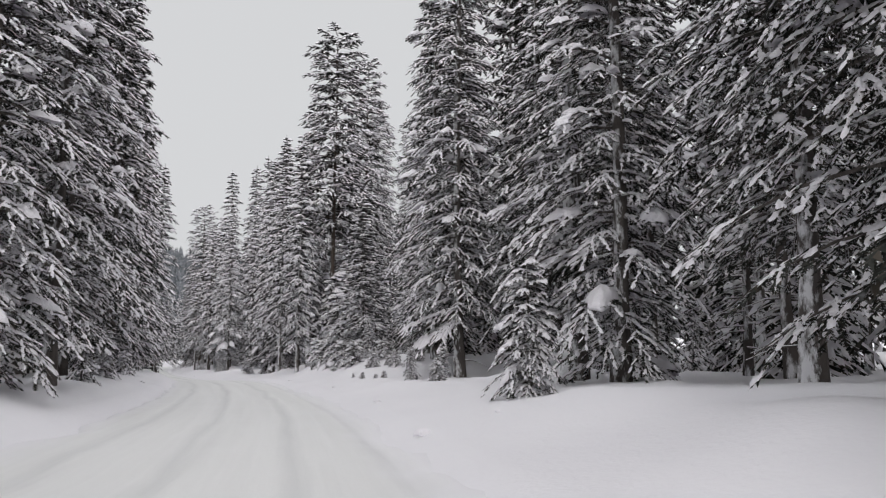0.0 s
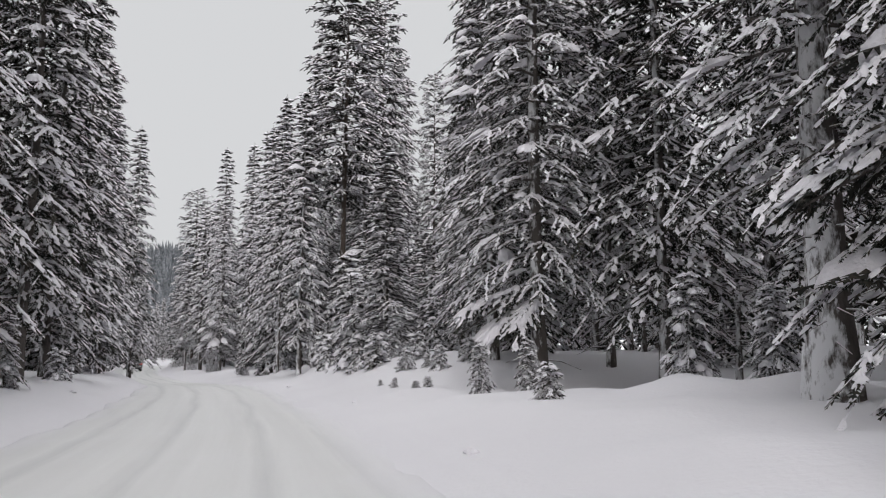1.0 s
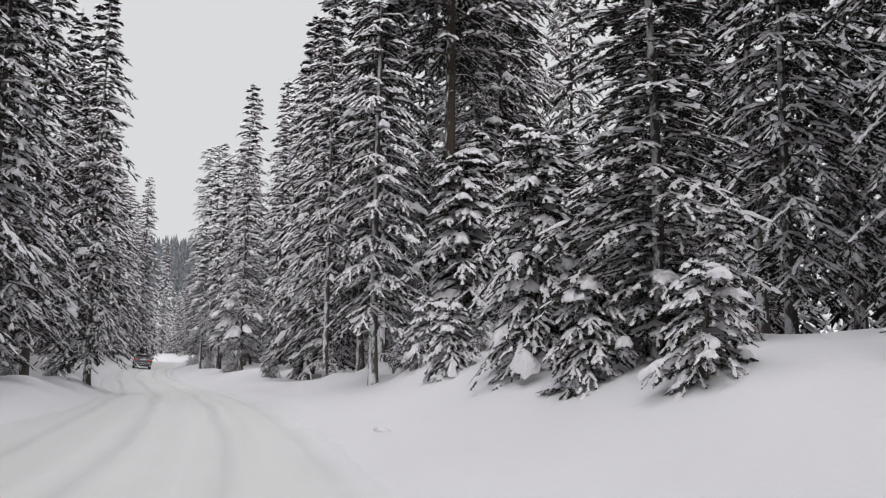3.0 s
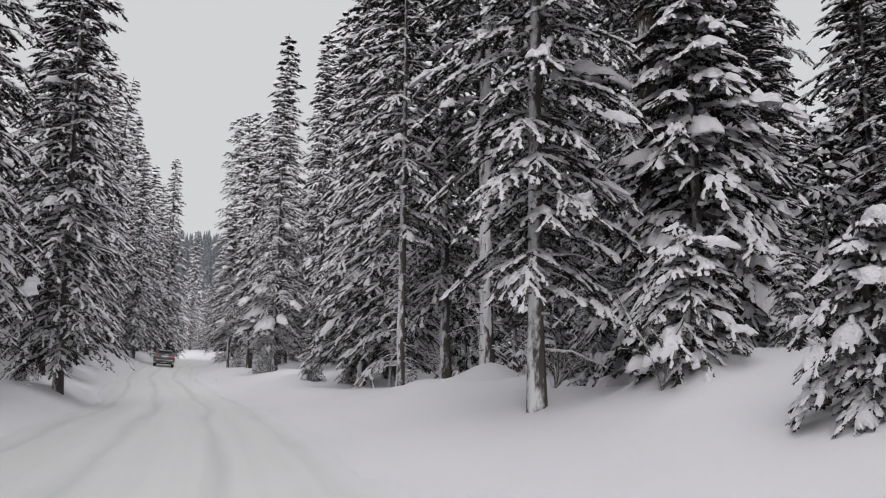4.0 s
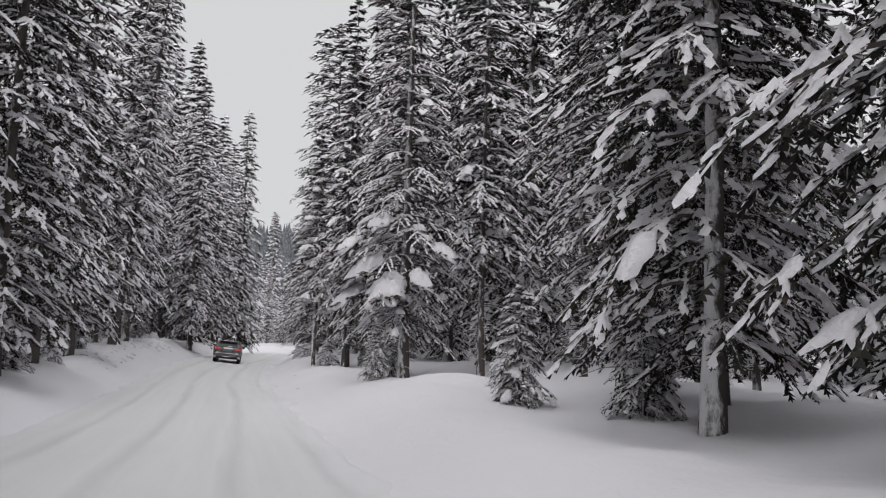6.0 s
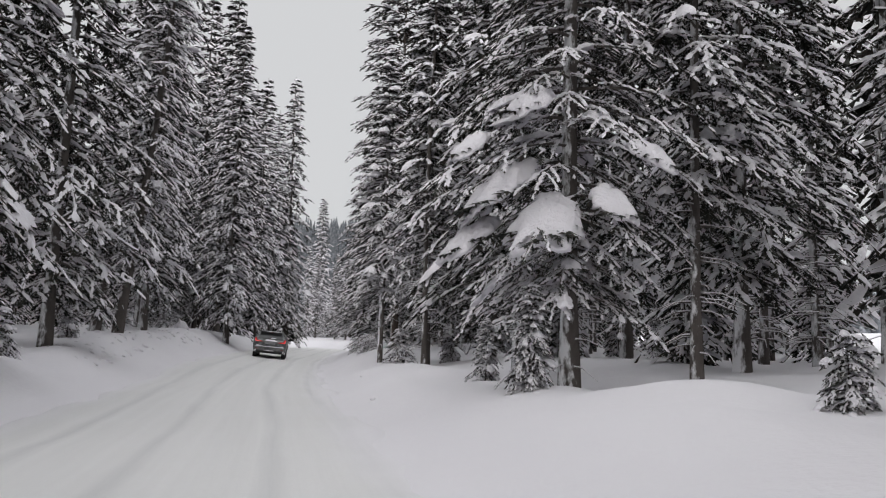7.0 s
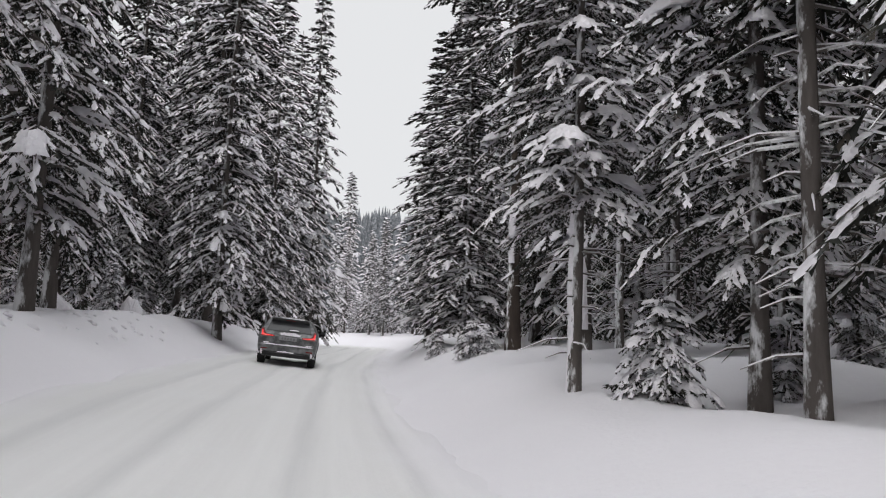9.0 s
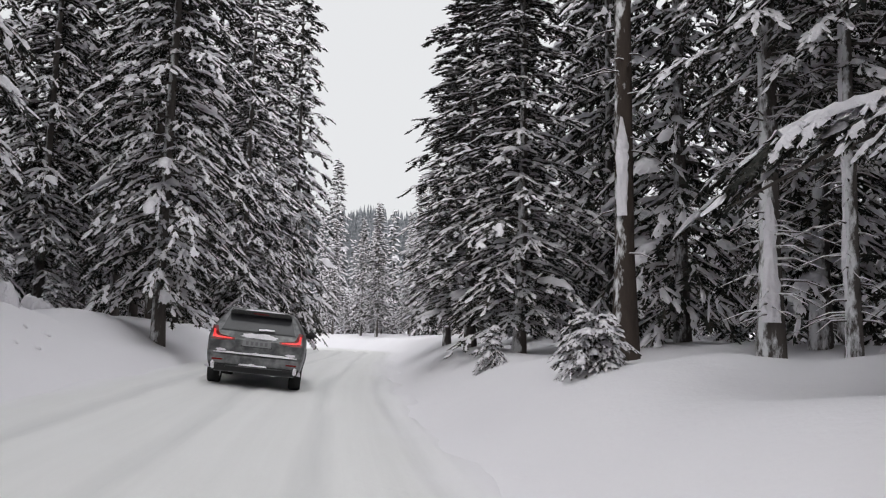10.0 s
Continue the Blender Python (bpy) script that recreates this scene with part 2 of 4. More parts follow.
def rut(d, at, width, depth):
    return -depth * math.exp(-((d - at) / width) ** 2) + depth * 0.45 * math.exp(-((d - at - width * 1.7) / (width * 0.7)) ** 2)


def build_road():
    ds = np.arange(-4.7, 2.31, 0.09)
    ss = np.arange(S[0], S[-1], 0.45)
    verts = np.empty((len(ss), len(ds), 3))
    uv = np.empty((len(ss), len(ds), 2))
    for i, s in enumerate(ss):
        wob = 0.22 * noise.noise((s * 0.05, 0, 0)) + 0.06 * noise.noise((s * 0.3, 5, 0))
        for k, d in enumerate(ds):
            x, y, z = from_line(s, d)
            edge = -0.22 * ease(1.2, 2.3, d + 0.5 * noise.noise((s * 0.35, 2, 0)) + 0.2 * noise.noise((s * 1.3, 9, 0))) - 0.3 * ease(3.8, 4.65, -d + 0.5 * noise.noise((s * 0.35, 6, 0)))
            edge += 0.10 * ease(1.15, 1.7, d) * (0.6 + noise.noise((s * 0.7, 3, d)))
            h = 0.012 + edge + camber(s, d)
            for at, w, dep in ((-1.55, 0.17, 0.04), (-0.05, 0.17, 0.04), (-2.9, 0.15, 0.025), (1.12, 0.13, 0.045), (-0.75, 0.10, 0.018)):
                h += rut(d - wob, at, w, dep * (0.6 + 0.8 * noise.noise((s * 0.12, at * 3, 0.0)) + 0.3))
            h += 0.012 * noise.noise((x * 2.5, y * 2.5, 0)) + 0.03 * noise.noise((x * 0.6, y * 0.6, 4))
            verts[i, k] = (x, y, z + h)
            uv[i, k] = (d, s)
    n = len(ds)
    idx = np.arange(len(ss) * n).reshape(len(ss), n)
    faces = np.stack([idx[:-1, :-1], idx[:-1, 1:], idx[1:, 1:], idx[1:, :-1]], -1).reshape(-1, 4)
    me = mesh_of("road", verts.reshape(-1, 3), faces, SNOW_ROAD, True)
    layer = me.uv_layers.new(name="way")
    layer.data.foreach_set("uv", uv.reshape(-1, 2)[faces.ravel()].astype(np.float32).ravel())
    ob = new("road", me)
    return tagged(ob, "snow-packed forest road with shallow wheel ruts", "road", kind="structure")


ground = build_ground()
road = build_road()


# ---------------------------------------------------------------- trees
def trunk_mesh(rng, h, r0, lean=0.0, sides=9):
    ks = np.linspace(0, 1, 11)
    ang = np.linspace(0, 2 * math.pi, sides, endpoint=False)
    bend = rng.uniform(-0.12, 0.12, 2)
    verts = []
    for k in ks:
        r = r0 * (1 - k) ** 0.8 * (1 + 0.5 * math.exp(-k * h / 0.35)) + 0.012
        cx = lean * k * h + bend[0] * math.sin(k * 5)
        cy = bend[1] * math.sin(k * 4 + 1)
        z = -0.4 + k * (h + 0.4)
        for a in ang:
            rr = r * (1 + 0.06 * math.sin(3 * a + k * 9))
            verts.append((cx + rr * math.cos(a), cy + rr * math.sin(a), z))
    faces = []
    for i in range(len(ks) - 1):
        for j in range(sides):
            a, b = i * sides + j, i * sides + (j + 1) % sides
            faces.append((a, b, b + sides, a + sides))
    return verts, faces


def axis_at(lean, z):
    return np.stack([lean * z, np.zeros_like(z)], -1)


def feathers(rng, P, D, T, lat, W, rich):
    """Flat sprays of needles, one along each twig: spikes leave both sides and hang below it."""
    q, down = len(T), np.array([0, 0, 1.0])
    axis = D * T[:, None]
    tris = []

    def spike(at, half_base, out_, ahead_, fall_):
        c = P + axis * at
        b_ = axis * half_base
        end = c + lat * (W * out_ * rng.uniform(0.85, 1.5, q))[:, None] + axis * (ahead_ * rng.uniform(0.6, 1.4, q))[:, None] - down * (T * fall_ * rng.uniform(0.4, 1.5, q))[:, None]
        tris.append(np.stack([c - b_, end, c + b_], 1))

    if rich:
        for at, wide in ((0.06, 0.65), (0.26, 1.0), (0.47, 1.05), (0.68, 0.85), (0.86, 0.55)):
            for sgn in (-1, 1):
                spike(at, 0.13, sgn * wide, 0.2, 0.07)
        for at in (0.15, 0.42, 0.70):
            spike(at, 0.14, 0.15 * (1 if at == 0.42 else -1), 0.12, 0.26)
    elif rich is None:
        for at, wide in ((0.2, 1.0), (0.65, 0.9)):
            for sgn in (-1, 1):
                spike(at, 0.26, sgn * wide, 0.25, 0.1)
        spike(0.45, 0.35, 0.1, 0.1, 0.3)
    else:
        for at, wide in ((0.12, 0.9), (0.45, 1.1), (0.78, 0.7)):
            for sgn in (-1, 1):
                spike(at, 0.19, sgn * wide, 0.2, 0.08)
        spike(0.3, 0.24, 0.1, 0.1, 0.28)
        spike(0.7, 0.2, -0.1, 0.1, 0.22)
    if rich is not None:
        spike(0.9, 0.0, 0.0, 0.28, 0.06)
        end, near_tip = tris[-1][:, 1], P + axis * 0.85
        tris[-1] = np.stack([near_tip - lat * (W * 0.35)[:, None], end, near_tip + lat * (W * 0.35)[:, None]], 1)
    nv = np.concatenate(tris).reshape(-1, 3)
    return nv, np.arange(len(nv)).reshape(-1, 3)


def caps(rng, P, D, T, lat, W, rich):
    """A rounded ridge of snow on each twig, thick in the middle and thin at its ends."""
    m, down = len(T), np.array([0, 0, 1.0])
    ks, prof = ((0.0, 0.3, 0.66, 1.0), (0.55, 1.0, 0.95, 0.4)) if rich else (((0.02, 0.48, 1.0), (0.6, 1.05, 0.45)) if rich is False else ((0.0, 1.0), (1.0, 0.6)))
    w0 = W * rng.uniform(0.42, 0.9, m)
    tall = w0 * rng.uniform(0.55, 1.0, m) + 0.012
    cols = []
    for k, p in zip(ks, prof):
        c = P + D * (T * k)[:, None] + down * 0.008
        w = (w0 * p * rng.uniform(0.55, 1.45, m))[:, None]
        cut = w * 0.4 * down
        shift = lat * (w0 * rng.uniform(-0.2, 0.2, m))[:, None]
        cols += [c + shift + lat * w - cut, c + shift + down * (tall * (0.35 + 0.65 * p) * rng.uniform(0.55, 1.4, m))[:, None], c + shift - lat * w - cut]
    sv = np.stack(cols, 1)
    pat = []
    for i in range(len(ks) - 1):
        for c in (0, 1):
            a, b = i * 3 + c, i * 3 + 3 + c
            pat += [(a, b, b + 1), (a, b + 1, a + 1)]
    sf = (np.arange(m)[:, None, None] * sv.shape[1] + np.array(pat)).reshape(-1, 3)
    return sv.reshape(-1, 3), sf


def fronds(rng, h, rmax, low, count, pairs, tips, droop=0.5, fine=1.0, cover=0.9, power=0.7, lean=0.0, up=0.0, reach=0.32, tuft=0.0, pads=0.5, pad_size=1.0, rich=True, ridge=True):
    """Needle and snow arrays of all boughs: a drooping spine, side branches, and on each of these twigs, every twig a flat spray of needles under a ridge of snow."""
    down = np.array([0, 0, 1.0])
    u = (np.arange(count) + rng.uniform(0, 1, count)) / count
    z0 = low + (h - low) * (1 - (1 - u) ** 0.95) * 0.985
    k = (z0 - low) / (h - low)
    length = rmax * np.clip((1 - k) ** power, 0.05, 1) * rng.uniform(0.6, 1.15, count) * (0.65 + 0.35 * np.clip(k / 0.12, 0, 1)) + 0.16
    az = np.arange(count) * 2.399963 + rng.uniform(-0.5, 0.5, count)
    sag = droop * (1.05 - 0.6 * k) * rng.uniform(0.75, 1.25, count)
    lift = up + 0.04 + 0.42 * k * k
    out = np.stack([np.cos(az), np.sin(az)], -1)
    load = rng.uniform(0.3, 1.0, count)  # how much snow a bough still carries
    # side branches in pairs, and two stretches of the spine itself
    rows = []
    for j in range(pairs):
        uj = tuft + (1 - tuft) * (0.12 + 0.82 * (j + rng.uniform(-0.3, 0.3, count)) / max(1, pairs))
        for sgn in (-1, 1):
            turn = sgn * np.radians(rng.uniform(30, 56, count))
            rows.append((uj, turn, length * reach * (1.15 - 0.75 * uj) * rng.uniform(0.7, 1.25, count) + 0.08))
    rows.append((np.full(count, 0.32), rng.uniform(-0.1, 0.1, count), length * 0.36))
    rows.append((np.full(count, 0.66), rng.uniform(-0.1, 0.1, count), length * 0.36))
    uj, turn, ll = (np.concatenate([r[c] for r in rows]) for c in range(3))
    rep_ = len(rows)
    L, A, SG, LF, Z, LD = (np.tile(v, rep_) for v in (length, az, sag, lift, z0, load))
    O = np.tile(out, (rep_, 1))
    n = len(uj)
    start = np.empty((n, 3))
    start[:, :2] = axis_at(lean, Z) + O * (L * uj)[:, None]
    start[:, 2] = Z + L * (LF * uj - SG * uj ** 2)
    ta = A + turn
    dirs = np.stack([np.cos(ta), np.sin(ta), (LF - 2 * SG * uj) * np.cos(turn) - rng.uniform(0.05, 0.25, n)], -1)
    dirs /= np.linalg.norm(dirs, axis=1)[:, None]
    bend = rng.uniform(0.1, 0.4, n)
    # twigs on the side branches
    f = (np.arange(tips) + 1.0) / tips
    F = np.clip(f[None] + rng.uniform(-0.5, 0.2, (n, tips)) / tips, 0.02, 1.0)
    P = start[:, None] + dirs[:, None] * (ll[:, None] * F)[..., None]
    P[..., 2] -= ll[:, None] * bend[:, None] * F ** 2
    side = np.where(np.arange(tips) % 2, 1.0, -1.0)[None] * rng.choice([-1.0, 1.0], (n, 1))
    sw = side * np.radians(rng.uniform(14, 46, (n, tips))) * np.where(f > 0.99, 0.3, 1.0)
    a2 = ta[:, None] + sw
    D = np.stack([np.cos(a2), np.sin(a2), dirs[:, None, 2] - bend[:, None] * F - rng.uniform(0.0, 0.3, (n, tips))], -1)
    D /= np.linalg.norm(D, axis=-1, keepdims=True)
    T = (0.20 + 0.15 * rng.uniform(0, 1, (n, tips)) + 0.12 * np.clip(ll, 0, 1)[:, None]) * fine
    lat = np.stack([-np.sin(a2), np.cos(a2), np.zeros_like(a2)], -1)
    P, D, T, lat = P.reshape(-1, 3), D.reshape(-1, 3), T.reshape(-1), lat.reshape(-1, 3)
    q = len(T)
    P = P - D * (T * 0.4)[:, None]
    W = T * rng.uniform(0.24, 0.36, q)
    nv, nf = feathers(rng, P, D, T, lat, W, rich)
    keep = rng.uniform(0, 1, q) < cover * (0.45 + 0.6 * np.repeat(LD, tips))
    sv, sf = caps(rng, P[keep], D[keep], T[keep], lat[keep], W[keep], rich or (rich is False and fine < 0.6))
    # a ridge of snow along each side branch
    hold = np.flatnonzero(rng.uniform(0, 1, n) < (0.85 if ridge else 0.0) * (0.5 + 0.5 * LD))
    segs = 3 if rich else 2
    ks = np.linspace(0, 1, segs + 1)
    spine = start[hold][:, None] + dirs[hold][:, None] * (ll[hold][:, None] * ks)[..., None]
    spine[..., 2] -= (ll * bend)[hold][:, None] * ks ** 2
    rl = np.stack([-np.sin(ta[hold]), np.cos(ta[hold]), np.zeros(len(hold))], -1)
    rw = (0.026 + 0.016 * ll[hold])[:, None] * np.interp(ks, [0, 0.2, 0.8, 1], [0.6, 1, 1, 0.3]) * rng.uniform(0.5, 1.5, (len(hold), segs + 1)) * (0.55 + 0.45 * fine)
    cut = (rw * 0.5)[..., None] * down
    rv = np.stack([spine + rl[:, None] * rw[..., None] - cut, spine + (rw * rng.uniform(0.7, 1.3, rw.shape))[..., None] * down, spine - rl[:, None] * rw[..., None] - cut], 2).reshape(-1, 3)
    b0 = np.arange(len(hold) * (segs + 1)).reshape(-1, segs + 1) * 3 + len(sv)
    tri = []
    for c in (0, 1):
        a, b, d, e = b0[:, :-1] + c, b0[:, 1:] + c, b0[:, 1:] + c + 1, b0[:, :-1] + c + 1
        tri += [np.stack([a, b, d], -1).reshape(-1, 3), np.stack([a, d, e], -1).reshape(-1, 3)]
    sv, sf = np.vstack([sv, rv]), np.vstack([sf, *tri])
    # wider pads of snow that bridge the twigs of a bough
    pick = np.concatenate([np.flatnonzero(rng.uniform(0, 1, count) < pads * (0.5 + 0.7 * load)) for _ in range(2 if count > 1 else 6)])
    g = len(pick)
    if g:
        R, C = (9, 5) if rich else (7, 5)
        us = np.linspace(0, 1, R)
        u0 = rng.uniform(0.12, 0.78, g)
        u1 = np.minimum(u0 + np.minimum(rng.uniform(0.2, 0.45, g), 0.9 / length[pick]), 1.02)
        ub = u0[:, None] + (u1 - u0)[:, None] * us
        Lp, spine = length[pick][:, None], np.empty((g, R, 3))
        spine[..., :2] = axis_at(lean, z0[pick])[:, None] + out[pick][:, None] * (Lp * ub)[..., None]
        spine[..., 2] = z0[pick][:, None] + Lp * (lift[pick][:, None] * ub - sag[pick][:, None] * ub ** 2)
        sd = np.stack([-out[pick][:, 1], out[pick][:, 0], np.zeros(g)], -1)
        spine += sd[:, None] * (rng.uniform(-0.14, 0.14, g)[:, None] * Lp * (0.5 + us) + rng.uniform(-0.03, 0.03, (g, R)))[..., None]
        half_ = np.minimum((0.05 + 0.075 * length[pick]) * pad_size, np.minimum(0.2, 0.42 * (u1 - u0) * length[pick]))[:, None] * np.sin(math.pi * (0.02 + 0.96 * us)) ** 0.6 * rng.uniform(0.55, 1.45, (g, R)) * rng.uniform(0.6, 1.3, (g, 1))
        cols = []
        for c in range(C):
            fr = -1 + 2 * c / (C - 1)
            v = spine + sd[:, None] * (half_ * math.sin(fr * 1.45) * rng.uniform(0.8, 1.25, (g, R)))[..., None]
            v[..., 2] += half_ * (0.62 - 1.05 * fr * fr) * rng.uniform(0.8, 1.2, (g, R)) + 0.01
            cols.append(v)
        pv = np.stack(cols, 2).reshape(-1, 3)
        b0 = np.arange(g * R).reshape(g, R) * C + len(sv)
        tri = []
        for c in range(C - 1):
            a, b, d, e = b0[:, :-1] + c, b0[:, 1:] + c, b0[:, 1:] + c + 1, b0[:, :-1] + c + 1
            tri += [np.stack([a, b, d], -1).reshape(-1, 3), np.stack([a, d, e], -1).reshape(-1, 3)]
        sv, sf = np.vstack([sv, pv]), np.vstack([sf, *tri])
    pts = np.stack([start, start + dirs * ll[:, None]], 1)
    # the woody spine of each bough, three-sided
    us = np.linspace(0, 0.97, 5)
    spine = np.empty((count, 5, 3))
    spine[..., :2] = axis_at(lean, z0)[:, None] + out[:, None] * (length[:, None] * us)[..., None]
    spine[..., 2] = z0[:, None] + length[:, None] * (lift[:, None] * us - sag[:, None] * us ** 2) - 0.012
    thick = (0.006 + 0.011 * length[:, None] * (1 - us))[..., None]
    sd = np.stack([-out[:, 1], out[:, 0], np.zeros(count)], -1)[:, None]
    bv = np.stack([spine + sd * thick, spine - sd * thick, spine - thick * down * 1.7], 2).reshape(-1, 3)
    b0 = np.arange(count * 5).reshape(count, 5) * 3
    bf = np.concatenate([np.stack([b0[:, :-1] + c, b0[:, :-1] + (c + 1) % 3, b0[:, 1:] + (c + 1) % 3, b0[:, 1:] + c], -1).reshape(-1, 4) for c in range(3)])
    return nv, nf, sv, sf, (pts, ll, bv, bf)


def pillows(rng, places, sizes, ways=None, rings=7, sides=18, broad=False):
    """Heavy cushions of snow that drape over their boughs: domed above, scalloped at the rim, hollow below, joined."""
    verts, faces = [], []
    for n, ((x, y, z), r) in enumerate(zip(places, sizes)):
        base = len(verts)
        way = ways[n] if ways is not None else (1.0, 0.0, 0.0)
        rot = math.atan2(way[1], way[0]) + rng.uniform(-0.3, 0.3)
        dip = max(-0.9, min(0.0, float(way[2]) - 0.1))
        sx, sy = rng.uniform(1.0, 1.6), rng.uniform(0.6, 0.9)
        if broad:
            sx, sy = rng.uniform(1.1, 1.4), rng.uniform(0.9, 1.2)
        off = rng.uniform(0, 50)
        rim = [1 + 0.5 * noise.noise((math.cos(a) * 1.5 + off, math.sin(a) * 1.5, 0)) + 0.32 * noise.noise((math.cos(a) * 4.5 + off, math.sin(a) * 4.5, 3)) for a in (2 * math.pi * j / sides for j in range(sides))]
        for i in range(rings + 2):
            f = i / rings
            if i <= rings:
                q, rise = math.sin(f * math.pi * 0.5) ** 0.9, 0.62 * math.cos(f * math.pi * 0.5) ** 0.8
            else:
                q, rise = 0.72, -0.02
            q = max(q, 0.02)
            for j in range(sides):
                a = 2 * math.pi * j / sides
                px, py = r * q * sx * math.cos(a) * rim[j], r * q * sy * math.sin(a) * rim[j]
                lump = 0.34 * noise.noise((px / r * 1.9 + off, py / r * 1.9, 5.0)) + 0.16 * noise.noise((px / r * 4.5 + off, py / r * 4.5, 9.0))
                hang = 0.28 * q ** 3 * (1 + 0.8 * noise.noise((math.cos(a) * 3 + off, math.sin(a) * 3, 7)))
                pz = r * (rise + lump * (1 - 0.5 * q) - (hang if i <= rings else 0.0)) + dip * px * 0.8 - 0.15 * abs(py)
                verts.append((x + px * math.cos(rot) - py * math.sin(rot), y + px * math.sin(rot) + py * math.cos(rot), z + pz))
        for i in range(rings + 1):
            for j in range(sides):
                a, b = base + i * sides + j, base + i * sides + (j + 1) % sides
                faces.append((a, a + sides, b + sides, b))
    return verts, faces


def trunk_snow(rng, h, r0, low, high, facing, span=75):
    """Wind-driven snow plastered on one side of a trunk, lumpy and broken at its edges."""
    rows, cols = int((high - low) / 0.09), 12
    verts, faces = [], []
    for i in range(rows + 1):
        z = low + (high - low) * i / rows
        k = z / h
        r = r0 * (1 - k) ** 0.8 * (1 + 0.5 * math.exp(-k * h / 0.35)) + 0.012
        wide = span * (0.75 + 0.45 * noise.noise((z * 0.8, r0 * 40, 1.0))) * min(1.0, (rows - i) / 6 + 0.15)
        for j in range(cols + 1):
            f = -1 + 2 * j / cols
            a = radians(facing + f * wide * (1 + 0.15 * rng.uniform(-1, 1)))
            thick = (1 - f * f) ** 0.5 * (0.30 + 0.45 * noise.noise((z * 1.6, f * 2.2, r0 * 30)) + 0.32 * noise.noise((z * 5, f * 5, 2.0)))
            q = r * (0.97 + max(-0.1, thick) * 0.9)
            verts.append((q * math.cos(a), q * math.sin(a), z - 0.35))
    for i in range(rows):
        for j in range(cols):
            a = i * (cols + 1) + j
            faces.append((a, a + 1, a + cols + 2, a + cols + 1))
    return verts, faces


HATS = [(215, 1.6, 4.0, 0.60), (255, 1.4, 3.3, 0.62), (207, 2.1, 3.0, 0.42), (210, 2.2, 4.8, 0.34), (240, 1.5, 5.6, 0.36), (300, 1.7, 3.6, 0.40), (330, 1.8, 4.6, 0.34), (190, 1.8, 3.7, 0.32)]
KINDS = {}
TREES = []


def dead_twigs(rng, lo, hi, count, reach):
    """Bare dead lower branches as thin three-sided rods, each with a thread of snow on it."""
    v, f, sv, sf = [], [], [], []
    for i in range(count):
        z = rng.uniform(lo, hi)
        a = rng.uniform(0, 6.283)
        l = reach * rng.uniform(0.35, 1.0)
        o = np.array([math.cos(a), math.sin(a), 0])
        side = np.array([-o[1], o[0], 0])
        pts = [o * l * k + np.array([0, 0, z - l * 0.35 * k * k + 0.1 * l * k]) + side * rng.normal(0, 0.04) * l for k in (0, 0.5, 1)]
        for p, r in zip(pts, (0.016, 0.010, 0.004)):
            v += [p + side * r, p - side * r, p - np.array([0, 0, r * 1.7])]
            sv += [p + side * r * 1.1, p + np.array([0, 0, 0.006 + r * 1.2]), p - side * r * 1.1]
        b = len(v) - 9
        for k in (0, 3):
            for c in range(3):
                d = (c + 1) % 3
                f.append((b + k + c, b + k + d, b + k + 3 + d, b + k + 3 + c))
            for c in range(2):
                sf.append((b + k + c, b + k + 3 + c, b + k + 4 + c, b + k + 1 + c))
    return v, f, sv, sf


def rim_needles(rng, place, size, way):
    """Sprays of needles all round the lower rim of one cushion of snow."""
    n = max(7, int(40 * size))
    a = np.linspace(0, 2 * math.pi, n, endpoint=False) + rng.uniform(-0.2, 0.2, n)
    o = np.stack([np.cos(a), np.sin(a), np.zeros(n)], -1)
    away = np.array([way[0], way[1], 0.0]) / (math.hypot(way[0], way[1]) + 1e-6)
    D = o + away * 0.5 - np.array([0, 0, 0.35]) - np.array([0, 0, 1.0]) * rng.uniform(0, 0.35, n)[:, None]
    D /= np.linalg.norm(D, axis=1)[:, None]
    T = size * rng.uniform(0.45, 0.9, n) + 0.06
    P = np.asarray(place) + o * size * rng.uniform(0.45, 0.8, n)[:, None] - np.array([0, 0, 0.08 * size]) + away * (o @ away)[:, None] * size * 0.2
    P[:, 2] += min(0.0, max(-0.9, float(way[2]) - 0.1)) * 0.7 * size * (o @ away)
    lat = np.stack([-np.sin(a), np.cos(a), np.zeros(n)], -1)
    return feathers(rng, P, D, T, lat, T * 0.3, False)


